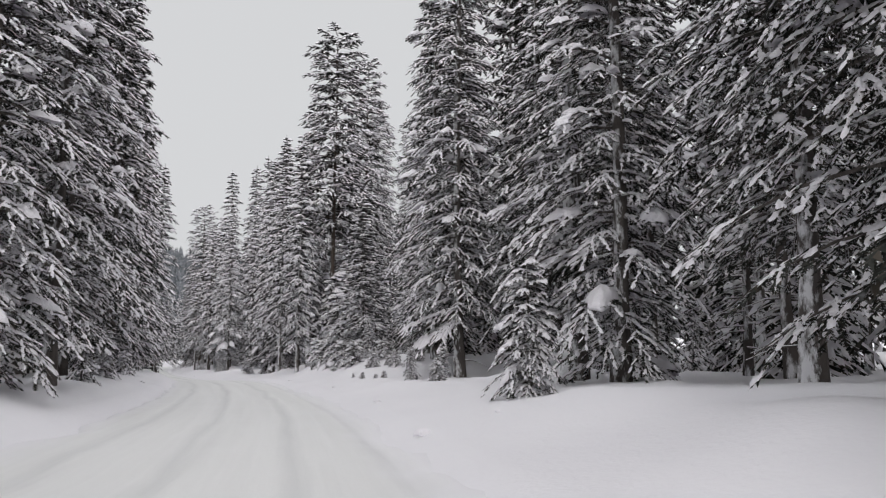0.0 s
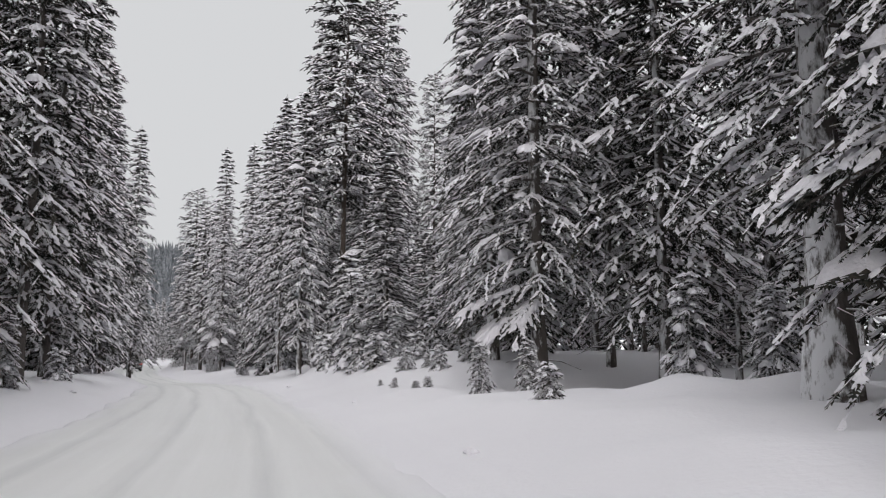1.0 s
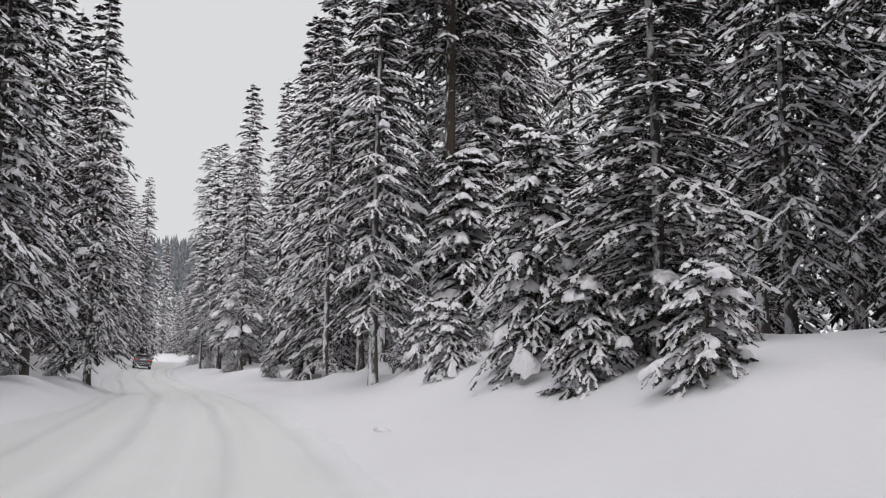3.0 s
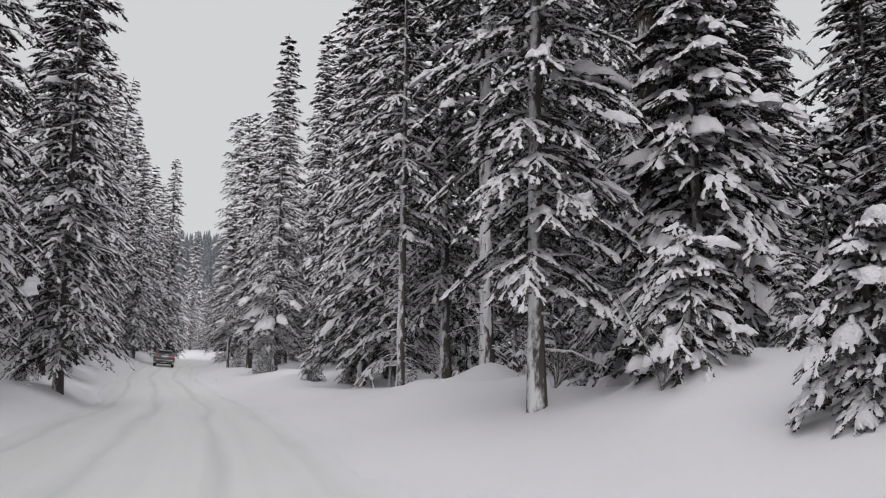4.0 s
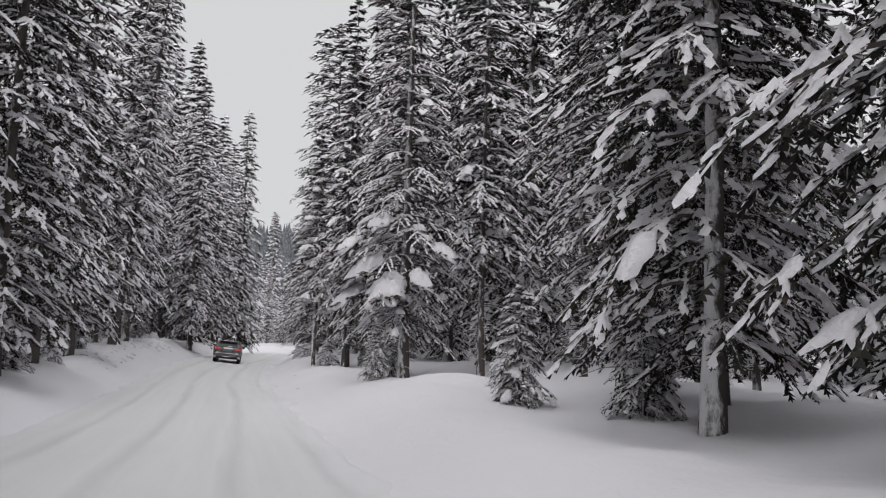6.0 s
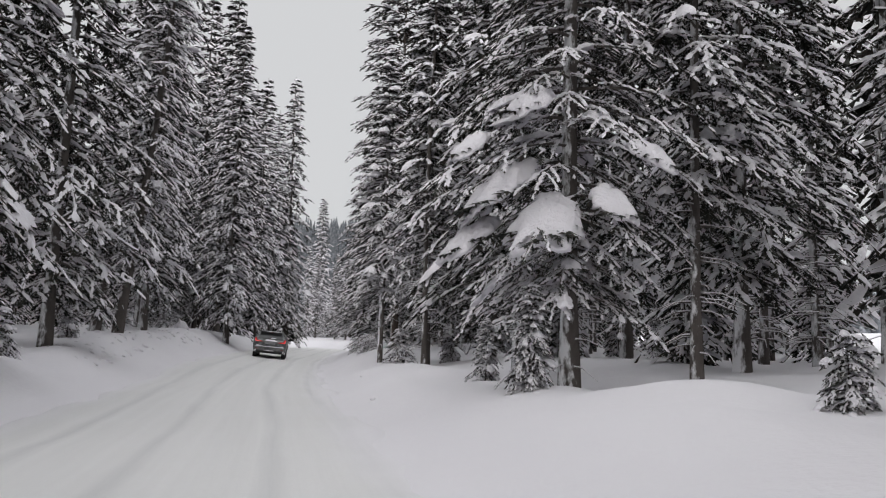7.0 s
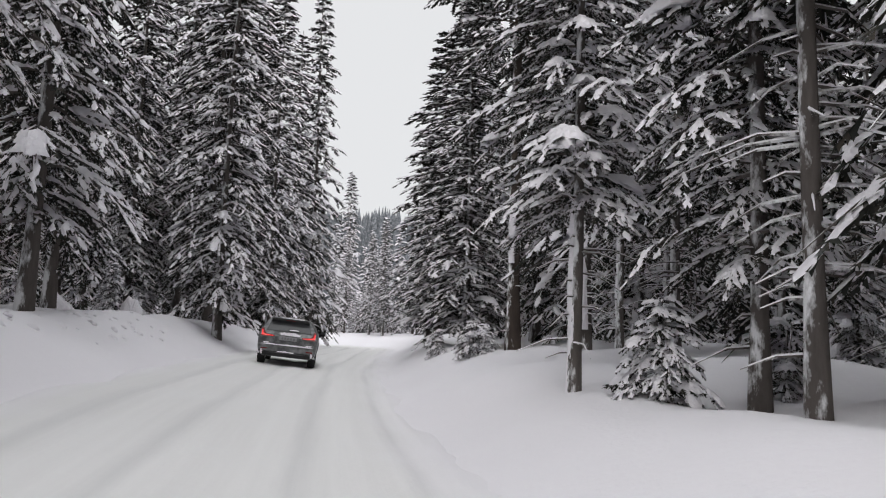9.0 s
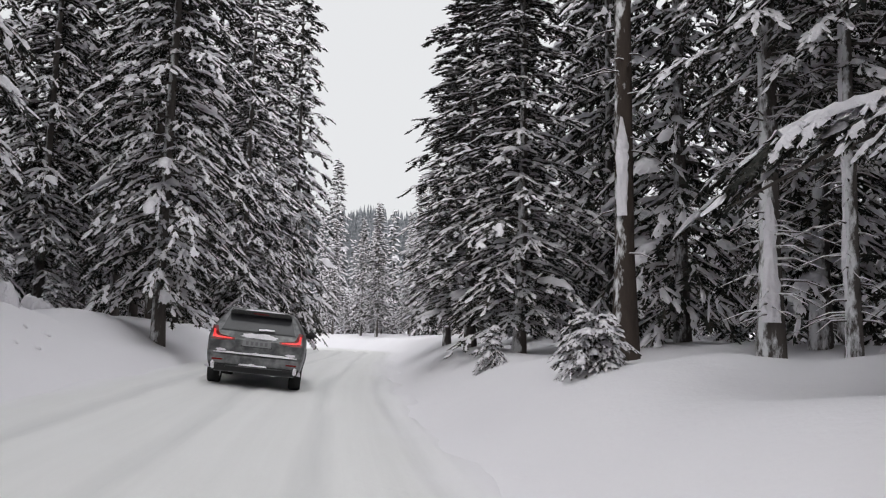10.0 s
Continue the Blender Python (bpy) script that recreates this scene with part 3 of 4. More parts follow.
def make_tree(kind, seed, h, r, low, count, pairs, tips, name="spruce", trunk=0.0068, label="", blobs=0, dead=0, material=None, category="tree", group="", blob_size=0.3, joined=False, hats=(), cling=None, **more):
    rng = np.random.default_rng(seed)
    lean = more.get("lean", 0.0)
    pieces = [("trunk", trunk_mesh(rng, h, 0.03 + trunk * h, lean, 9 if count > 70 else 6), material or BARK, True, "")]
    nv, nf, sv, sf, (pts, ll, bv, bf) = fronds(rng, h, r, low, count, pairs, tips, **more)
    pieces.append(("crown", (nv, nf), NEEDLES, False, "stuff"))
    pieces.append(("snow", (sv, sf), SNOW, True, "stuff"))
    if not joined:
        pieces.append(("branchwork", (bv, bf), material or BARK, False, "stuff"))
    rims = []
    if blobs:
        pick = rng.choice(len(pts), blobs, replace=False)
        places = pts[pick, -1] * 0.6 + pts[pick, 0] * 0.4 + np.array([0, 0, 0.05])
        sizes, ways = rng.uniform(0.4, 1.3, blobs) * blob_size, pts[pick, -1] - pts[pick, 0]
        pieces.append(("clumped_snow", pillows(rng, places, sizes, ways), SNOW, True, "stuff"))
        rims.append((places, sizes, ways))
    if hats:
        places = [(q * math.cos(radians(a)), q * math.sin(radians(a)), z) for a, q, z, size in hats]
        ways = [(math.cos(radians(a)), math.sin(radians(a)), -0.75) for a, q, z, size in hats]
        v, f = pillows(rng, places, [size for a, q, z, size in hats], ways, 10, 26, True)
        pieces.append(("heavy_snow", (v, f), SNOW, True, "stuff"))
        rims.append((places, [size for a, q, z, size in hats], ways))
    for places, sizes, ways in rims:  # needles that stick out under the rim of each cushion
        sets = [rim_needles(rng, *one) for one in zip(places, sizes, ways)]
        nv, nf = np.vstack([nv, *(v for v, f in sets)]), np.vstack([nf] + [f + len(nv) + sum(len(v) for v, _ in sets[:k]) for k, (v, f) in enumerate(sets)])
    pieces[1] = ("crown", (nv, nf), NEEDLES, False, "stuff")
    if cling:
        pieces.append(("trunk_snow", trunk_snow(rng, h, 0.03 + trunk * h, *cling), SNOW, True, ""))
    if dead:
        v, f, s2, f2 = dead_twigs(rng, 0.6, low + 1.5, dead, 1.15)
        pieces.append(("deadwood", (v, f), material or BARK, False, "stuff"))
        pieces.append(("twig_snow", (s2, f2), SNOW, True, "stuff"))
    if joined:
        KINDS[kind] = [pieces, h, False]
        return
    top = tagged(new(name), label, category, group)
    for nm, (v, f), mt, smooth, kd in pieces:
        tagged(child(nm, mesh_of(nm, v, f, mt, smooth), top), kind=kd)
    KINDS[kind] = [top, h, False]


def place(x, y, height, h0, turn, tilt, wide):
    k = height / h0
    m = pose(x, y, ground_z(x, y) - 0.06, tilt[0], tilt[1], turn)
    TREES.append((x, y))
    return m @ Matrix.Diagonal((k * wide, k * wide, k, 1))


def plant(kind, x, y, height, turn=0.0, tilt=(0, 0), wide=1.0):
    """One more tree of a kind, its base on the snow."""
    top, h0, used = KINDS[kind]
    m = place(x, y, height, h0, turn, tilt, wide)
    ob = top if not used else copy_thing(top, Matrix.Identity(4))
    KINDS[kind][2] = True
    ob.matrix_basis = m
    return ob


STAND = []


def join_in(kind, x, y, height, turn=0.0, tilt=(0, 0), wide=1.0):
    """One more tree of the joined forest behind."""
    STAND.append((kind, np.array(place(x, y, height, KINDS[kind][1], turn, tilt, wide))))


def build_stand(name, label):
    """The trees that stand behind the first rows, too many and too hidden to tell apart, as one object."""
    mats, verts, loops, sizes, slots, total = [], [], [], [], [], 0
    for kind, m in STAND:
        for nm, (v, f), mt, smooth, kd in KINDS[kind][0]:
            v, f = np.asarray(v, float), np.asarray(f, np.int64)
            if mt not in mats:
                mats.append(mt)
            verts.append(v @ m[:3, :3].T + m[:3, 3])
            loops.append((f + total).ravel())
            sizes.append(np.full(len(f), f.shape[1]))
            slots.append(np.full(len(f), mats.index(mt)))
            total += len(v)
    loops, sizes = np.concatenate(loops), np.concatenate(sizes)
    me = bpy.data.meshes.new(name)
    me.vertices.add(total)
    me.vertices.foreach_set("co", np.concatenate(verts).astype(np.float32).ravel())
    me.loops.add(len(loops))
    me.loops.foreach_set("vertex_index", loops.astype(np.int32))
    me.polygons.add(len(sizes))
    me.polygons.foreach_set("loop_start", (np.cumsum(sizes) - sizes).astype(np.int32))
    for mt in mats:
        me.materials.append(mt)
    me.polygons.foreach_set("material_index", np.concatenate(slots).astype(np.int32))
    me.update(calc_edges=True)
    return tagged(new(name, me), label, "forest", kind="stuff")


def make_kinds():
    lab = "tall spruce with drooping branches thickly covered in snow"
    for i in range(4):
        make_tree(f"hero{i}", 10 + i, 22, 2.9, (0.5, 2.6, 2.0, 1.2)[i], 190, 4, 7, label=lab, blobs=24, dead=8, blob_size=0.3, fine=0.46, rich=False, cover=(0.88, 0.8, 0.86, 0.74)[i], pads=0.12, pad_size=0.7)
    make_tree("stout", 24, 22, 2.9, 3.4, 150, 4, 7, label="old spruce with a thick bare grey trunk and snowy boughs", trunk=0.0135, blobs=18, dead=30, blob_size=0.3, fine=0.46, rich=False, cover=0.85, pads=0.12, pad_size=0.8)
    make_tree("clumpy", 25, 8, 1.7, 0.5, 90, 3, 5, label="small spruce hung with big lumps of snow", trunk=0.008, blobs=26, blob_size=0.34, droop=0.7, fine=0.5, rich=False, cover=0.9, pads=0.6, pad_size=1.0)
    make_tree("laden", 20, 21, 2.9, 2.0, 165, 4, 7, label="spruce with broad heavy cushions of snow on its boughs", blobs=10, dead=14, blob_size=0.28, fine=0.46, rich=False, cover=0.85, pads=0.15, pad_size=0.8, hats=HATS)
    for i in range(5):
        make_tree(f"mid{i}", 30 + i, 20, 2.7, 1.0 + 0.3 * i, 155, 3, 4, label=lab, trunk=0.0052, blobs=6, blob_size=0.26, fine=0.78, rich=False, pads=0.1, pad_size=0.75, cover=(0.9, 0.82, 0.88, 0.78, 0.86)[i])
    for i in range(4):
        make_tree(f"far{i}", 50 + i, 20, 2.6, 0.6 + 0.5 * i, 150, 2, 2, label="snow-covered spruce in the distant forest edge", fine=1.2, rich=False, pads=0.25, pad_size=0.8, cover=0.68)
    for i in range(3):
        make_tree(f"deep{i}", 70 + i, 19, 2.4, 2.0 + i, 70, 1, 2, fine=1.5, dead=30, joined=True, pads=0.0, pad_size=0.9, cover=0.95, rich=None, ridge=False)
    for i in range(3):
        make_tree(f"back{i}", 75 + i, 19, 2.7, 0.5 + i, 60, 1, 1, fine=2.4, joined=True, pads=0.0, pad_size=1.0, cover=0.85, rich=None, ridge=False)
    for i in range(2):
        make_tree(f"under{i}", 78 + i, 5, 1.4, 0.1, 56, 2, 1, fine=1.1, joined=True, pads=0.0, pad_size=1.0, cover=0.95, rich=None, ridge=False)
    for i in range(2):
        make_tree(f"bare{i}", 80 + i, 20, 2.4, 3.6, 135, 3, 5, label="spruce with a bare snow-streaked trunk and dead lower twigs", trunk=0.0034, dead=50, blobs=12, blob_size=0.26, fine=0.66, rich=False, pads=0.1, pad_size=0.85, cover=0.95)
    for i in range(3):
        make_tree(f"thin{i}", 65 + i, 16, 1.6, 3.2 + 0.8 * i, 80, 2, 4, label="slender spruce with snow-dusted trunk and many dead twigs", trunk=0.0034, dead=90, fine=0.72, rich=False, pads=0.2, pad_size=0.8, cover=0.95)
    make_tree("slim", 26, 16, 1.7, 1.7, 130, 4, 6, label="slim spruce with lumps of snow on short boughs", trunk=0.0046, blobs=16, blob_size=0.32, dead=16, fine=0.48, rich=False, pads=0.15, pad_size=0.8, cover=0.9)
    make_tree("perch", 27, 13, 2.1, 2.8, 115, 4, 6, label="spruce with laden boughs above a plastered bare stem", trunk=0.0045, blobs=22, blob_size=0.22, dead=30, fine=0.48, rich=False, pads=0.2, pad_size=0.8, cover=1.0, droop=0.42, cling=(0.2, 3.4, 245, 80))
    make_tree("lean0", 82, 22, 2.5, 3.0, 150, 3, 6, label="leaning spruce with a long snow-dusted trunk", trunk=0.0062, dead=50, blobs=8, blob_size=0.26, fine=0.55, rich=False, pads=0.1, pad_size=0.8, cover=1.0)
    make_tree("plaster0", 85, 21, 2.5, 6.0, 105, 3, 6, label="spruce whose tall trunk is plastered white with snow", trunk=0.0058, dead=60, fine=0.62, rich=False, pads=0.2, pad_size=0.8, cover=0.85, cling=(0.2, 12.5, 245, 80))
    make_tree("plaster2", 87, 21, 2.5, 4.6, 110, 3, 5, label="spruce with snow stuck low on its dark trunk", trunk=0.0065, dead=90, fine=0.7, rich=False, pads=0.2, pad_size=0.7, cover=1.0, cling=(1.0, 3.0, 265, 58))
    make_tree("plaster1", 86, 17, 1.9, 4.4, 80, 3, 4, label="thin spruce with a snow-plastered trunk and dead twigs", trunk=0.0038, dead=70, fine=0.66, rich=False, pads=0.2, pad_size=0.8, cover=1.0, cling=(0.2, 6.5, 245, 95))
    for i in range(2):
        make_tree(f"pine{i}", 90 + i, 25, 3.3, 9.8, 150, 4, 5, name="pine", label="tall pine with snowy tufted crown and bare brown trunk", material=BARK_PINE, power=0.3, droop=0.25, up=0.05, fine=0.75, tuft=0.25, dead=26, rich=False, cover=0.75, pads=0.15, pad_size=0.7, cling=(3.2, 5.2, 250, 48) if i else None)
    for i in range(3):
        make_tree(f"young{i}", 100 + i, 4.2, 1.3, 0.15, 70, 3, 4, power=0.5, name="young_spruce", label="young spruce bent under heavy clumps of snow", trunk=0.009, blobs=12, droop=0.75, fine=0.5, blob_size=0.22, pads=0.4, pad_size=1.0, rich=False)
    make_tree("tent", 115, 1.2, 0.95, 0.05, 44, 4, 3, name="sapling", label="broad low sapling pressed into a tent by snow", category="sapling", trunk=0.012, blobs=12, droop=0.55, power=0.35, fine=0.42, blob_size=0.13, pads=0.3, pad_size=0.8, rich=False)
    for i in range(2):
        make_tree(f"bush{i}", 110 + i, 1.5, 0.8, 0.1, 32, 3, 3, name="sapling", label="low spruce sapling half buried in snow", category="sapling", trunk=0.012, blobs=8, droop=0.8, fine=0.42, blob_size=0.17, pads=0.4, pad_size=1.0, rich=False)


make_kinds()

# trees whose place is known: kind, x, y, height, and how broad where that differs
BANK_WOOD = [
    ("hero0", 4.2, 19.4, 23), ("hero1", 6.6, 14.6, 24), ("hero3", 5.4, 8.6, 22), ("bare0", 6.7, 26.4, 24), ("hero3", 5.2, 3.5, 22), ("hero1", 0.7, 34.6, 25),
    ("bare0", 3.4, 38.4, 24), ("stout", 3.8, 23.5, 22), ("mid3", 4.0, 33.5, 22), ("mid1", -0.5, 57.0, 15, 1.2), ("bare1", 1.5, 62.0, 21), ("mid3", 2.5, 54.0, 19),
    ("mid4", 4.5, 47.0, 21), ("hero2", -0.4, 38.9, 21), ("mid0", -4.5, 45.0, 9.3, 1.5), ("mid1", -1.2, 48.6, 14), ("bare1", 1.4, 44.5, 20), ("hero3", -0.8, 43.0, 17),
    ("slim", -9.9, 55.6, 16), ("pine0", -7.9, 57.8, 25), ("pine1", -6.2, 64.2, 25.3, 0.75), ("pine0", -5.6, 68.0, 23, 0.7), ("mid2", -3.4, 66.5, 10, 1.6), ("mid0", -5.0, 62.0, 9, 1.6),
]
BEND_WOOD = [
    ("mid4", -1.6, 61.5, 10, 1.6), ("mid3", -0.6, 66.4, 16), ("mid1", 1.8, 69.0, 20), ("pine1", -2.8, 69.4, 22, 0.6), ("young0", -7.5, 56.4, 6.2), ("young1", -6.1, 47.2, 4.3),
    ("clumpy", -7.0, 57.9, 7.6), ("young2", -5.0, 47.0, 3.0), ("mid4", -12.2, 69.2, 21), ("mid0", -14.4, 72.8, 22), ("mid1", -16.4, 77.4, 21), ("hero1", -17.3, 82.8, 22),
    ("mid3", -20.2, 94.8, 23), ("hero3", -15.8, 80.6, 22), ("laden", -23.6, 89.5, 18), ("bare1", -21.4, 91.0, 19), ("thin0", -21.1, 99.2, 17), ("slim", -25.3, 95.4, 15),
    ("plaster0", -10.9, 65.8, 22), ("plaster1", -13.3, 66.4, 16), ("plaster2", -33.3, 117.5, 21), ("plaster1", -32.3, 116.7, 16), ("plaster1", -27.9, 107.1, 17), ("mid1", -27.3, 103.0, 25.5),
]
CORNER_WOOD = [
    ("mid4", -24.9, 105.8, 26.8), ("mid2", -22.8, 103.5, 27.4), ("hero1", -8.0, 67.8, 21), ("mid3", -9.6, 71.0, 20), ("hero3", -7.2, 62.4, 18), ("slim", -30.2, 105.3, 17),
    ("thin1", -29.8, 103.7, 19), ("perch", -32.6, 107.3, 13), ("plaster1", -28.2, 117.6, 16), ("thin1", -24.5, 116.4, 18), ("pine1", -35.6, 119.2, 23.8), ("mid0", -38.4, 124.8, 15, 1.4),
    ("mid2", -40.4, 128.2, 14, 1.6), ("thin2", -31.2, 114.9, 16), ("bare1", -30.9, 113.2, 21), ("mid3", -42.6, 134.5, 11.6, 1.6), ("hero0", -9.8, 17.0, 21), ("hero2", -11.0, 22.6, 22),
    ("mid0", -13.6, 29.2, 22), ("mid4", -14.7, 35.4, 23), ("mid1", -17.2, 42.3, 22), ("mid2", -19.6, 50.3, 21), ("mid0", -20.6, 55.0, 17.5), ("mid3", -22.9, 61.2, 16.8),
]
LEFT_WOOD = [
    ("mid1", -23.8, 67.6, 18.0), ("mid4", -28.8, 74.9, 20), ("mid0", -33.0, 83.8, 21), ("mid2", -35.8, 89.0, 21), ("mid1", -40.0, 97.0, 26), ("lean0", -42.2, 103.5, 22),
    ("lean0", -43.9, 104.4, 23), ("mid3", -49.2, 115.4, 26), ("mid2", -45.6, 110.4, 27), ("mid0", -48.2, 123.6, 22), ("mid0", -54.4, 126.2, 20), ("mid2", -54.6, 130.4, 27),
    ("mid4", -51.2, 127.8, 26), ("mid1", -56.4, 134.2, 23), ("far1", -58.8, 146.5, 24), ("mid0", -55.6, 142.5, 24), ("mid3", -59.0, 147.2, 25), ("far0", -57.2, 152.4, 28.2),
    ("mid3", -57.4, 149.2, 23), ("far2", -77.0, 210.7, 25.6), ("far3", -65.8, 182.0, 12), ("mid1", -60.0, 180.2, 8.5), ("mid3", -57.4, 180.6, 10), ("mid0", -61.8, 183.0, 11),
]
FAR_WOOD = [
    ("mid2", -58.6, 185.0, 12), ("mid4", -55.4, 176.0, 11), ("far0", -63.4, 188.0, 13), ("far1", -60.0, 190.0, 14), ("young1", -0.0, 31.2, 1.4), ("bush0", -0.2, 25.7, 0.7),
    ("young2", 3.2, 28.6, 2.6), ("young0", 4.5, 27.4, 2.2), ("young2", 1.7, 16.2, 2.8), ("young1", -1.2, 30.4, 1.3), ("bush0", -3.5, 38.9, 0.35), ("bush1", -2.6, 38.6, 0.5),
    ("bush0", -3.0, 40.4, 1.0), ("bush0", -1.2, 38.6, 0.9), ("bush1", -2.8, 34.2, 0.3), ("young2", -4.0, 43.6, 1.8), ("bush1", -5.5, 44.6, 1.5), ("young0", -4.6, 45.4, 2.4),
    ("bush0", -4.6, 42.2, 1.3), ("young1", -6.4, 48.6, 2.0), ("bush1", -7.6, 50.4, 1.4), ("bush0", -8.3, 53.4, 1.5), ("young2", -7.0, 54.0, 1.2), ("bush1", -9.7, 61.0, 1.1),
]
SAPLINGS = [
    ("young1", -8.8, 58.8, 2.2), ("bush0", -12.9, 65.8, 0.5), ("young2", -24.1, 88.2, 1.7), ("bush0", -31.3, 105.8, 1.4), ("young1", -19.4, 81.0, 2.3), ("young0", -17.2, 79.4, 2.6),
    ("bush1", -20.2, 85.5, 0.9), ("young0", -24.6, 92.2, 1.5), ("young1", -25.9, 94.3, 1.5), ("young1", -28.0, 110.0, 2.6), ("bush1", -29.6, 107.0, 1.2), ("tent", -36.0, 116.0, 0.85),
    ("bush1", -38.4, 120.8, 0.9), ("bush0", -53.0, 125.2, 1.1), ("bush1", -52.3, 122.0, 1.2), ("young2", -53.6, 126.6, 1.9), ("bush0", -48.6, 113.2, 1.2), ("bush1", -46.4, 108.8, 1.0),
    ("young0", -50.8, 120.4, 2.2), ("bush1", -11.6, 26.4, 1.2), ("young1", -13.4, 32.4, 2.0), ("bush0", -15.4, 39.4, 1.1), ("bush1", -18.2, 46.6, 1.3), ("young2", -21.2, 53.6, 1.8),
]
MORE_SAPLINGS = [
    ("bush0", -3.3, 38.8, 0.8), ("bush1", -3.5, 35.5, 0.35), ("bush0", -2.2, 37.6, 0.8), ("bush1", -2.9, 35.0, 0.25), ("bush0", -2.5, 34.6, 0.4), ("bush1", -4.0, 36.5, 0.25), ("bush0", -3.7, 49.4, 0.6), ("bush1", -2.4, 56.0, 0.9),
    ("bush0", -24.8, 63.8, 1.2), ("bush1", -27.2, 71.4, 1.3), ("young0", -31.8, 79.8, 1.6), ("bush0", -34.2, 86.0, 1.2), ("bush1", -37.8, 92.6, 1.3), ("young1", -41.8, 100.2, 1.8),
    ("bush0", -44.4, 105.4, 0.9),
]
KNOWN = BANK_WOOD + BEND_WOOD + CORNER_WOOD + LEFT_WOOD + FAR_WOOD + SAPLINGS + MORE_SAPLINGS
SPOT = {}
for kind, x, y, height, *broad in KNOWN:
    if abs(to_line(x, y)[1]) < 3.0 and height > 3:
        continue
    SPOT[(x, y)] = plant(kind, x, y, height, 0.0 if kind in ("laden", "lean0", "perch", "pine1", "plaster0", "plaster1", "plaster2") else 137.5 * len(TREES) % 360, tilt=(0, 6.5) if kind == "lean0" else (0, 0), wide=broad[0] if broad else min(1.0, 25.0 / height) if height > 6 else 1.0)


def add_bough(tree, root, tip, seed, load=1.0):
    """One long bough with its own load of snow, from the tree's trunk to a place in the open."""
    rng = np.random.default_rng(seed)
    root, tip = Vector(root), Vector(tip)
    L = (tip - root).length
    for _ in range(80):
        nv, nf, sv, sf, (pts, ll, *_) = fronds(rng, 0.02, L, 0.0, 1, 8, 8, droop=0.3, fine=0.85, pads=2.0, pad_size=0.42 * load, cover=0.75)
        if 0.92 * L < max(np.linalg.norm(nv[:, :2], axis=1)) < 1.1 * L:
            break
    flat = pts[-1, 1, :2] - pts[-2, 0, :2]
    turn = math.atan2(tip.y - root.y, tip.x - root.x) - math.atan2(flat[1], flat[0])
    far = max(np.linalg.norm(nv[:, :2], axis=1))
    fall = (tip.z - root.z) - nv[np.linalg.norm(nv[:, :2], axis=1).argmax(), 2]
    m = np.array(Matrix.Rotation(turn, 3, "Z"))
    k = (tip - root).xy.length / far

    def moved(v):
        v = v * k
        q = np.linalg.norm(v[:, :2], axis=1) / (far * k)
        v = v @ m.T
        v[:, 2] += fall * q ** 1.4
        return v + np.array(root)

    rod, ring = [], []
    for f in np.linspace(0, 0.9, 7):
        c = np.array(root) + (np.array(tip) - np.array(root)) * f
        c[2] = root.z + (tip.z - root.z) * f ** 1.4 - 0.02
        for a in range(5):
            r = 0.05 * (1 - f) + 0.008
            rod.append((c[0] + r * math.cos(a * 1.257) * 0.7, c[1] + r * math.cos(a * 1.257) * 0.7, c[2] + r * math.sin(a * 1.257)))
    for i in range(6):
        for a in range(5):
            ring.append((i * 5 + a, i * 5 + (a + 1) % 5, i * 5 + 5 + (a + 1) % 5, i * 5 + 5 + a))
    inv = tree.matrix_basis.inverted()
    bough = child("bough", mesh_of("bough", rod, ring, BARK), tree)
    bough.matrix_parent_inverse = inv
    for nm, v, f, mt in (("needles", nv, nf, NEEDLES), ("bough_snow", sv, sf, SNOW)):
        tagged(child(nm, mesh_of(nm, moved(v), f, mt, mt is SNOW), bough), kind="stuff")


def free(x, y, gap):
    return all((x - a) ** 2 + (y - b) ** 2 > gap * gap for a, b in TREES)


def fill_forest():
    """The rest of the forest: full trees along the edge, slender and bare ones deeper in."""
    rnd = random.Random(4)
    for lo, hi, gap, tries, kinds in ((6.4, 9.5, 3.3, 420, ("mid", 5)), (9.2, 16, 3.3, 800, ("deep", 3)), (15, 27, 3.7, 2000, ("back", 3)), (27, 40, 4.2, 1800, ("back", 3)), (9.5, 21, 2.0, 1500, ("under", 2))):
        for _ in range(tries):
            s, d = rnd.uniform(-14, 235 if lo < 20 else 180), rnd.uniform(lo, hi) * rnd.choice((-1, 1))
            if lo > 12 and s < (20 if lo < 20 else 60) and d < 0:
                continue
            x, y, z = from_line(s, d)
            if not free(x, y, gap):
                continue
            if abs(to_line(x, y)[1]) < 6:
                continue
            name, n = kinds
            if 96 < s < 124 and 0 < d < 9.2:
                continue
            if name == "mid" and (s > 118 or abs(d) > 7.2):
                name, n = "far", 4
            if name == "deep" and 0 < d < 15 and -5 < s < 132:
                name = "thin"
            low_wood = 60 < s < 95 and d > 9  # lower growth where the sky shows between the trees
            tall = rnd.uniform(2.5, 6) if name == "under" else (rnd.uniform(16, 25) if lo < 9 else rnd.uniform(14, 24)) * (0.62 if s > 168 else 0.75 if low_wood else 1.0)
            (plant if name in ("mid", "far", "thin") else join_in)(f"{name}{rnd.randrange(n)}", x, y, tall, rnd.uniform(0, 360), wide=rnd.uniform(0.85, 1.15))


fill_forest()
for top, h0, used in KINDS.values():  # a kind that nobody planted leaves no tree behind
    if not used and not isinstance(top, list):
        for ob in (*top.children_recursive, top):
            bpy.data.objects.remove(ob)
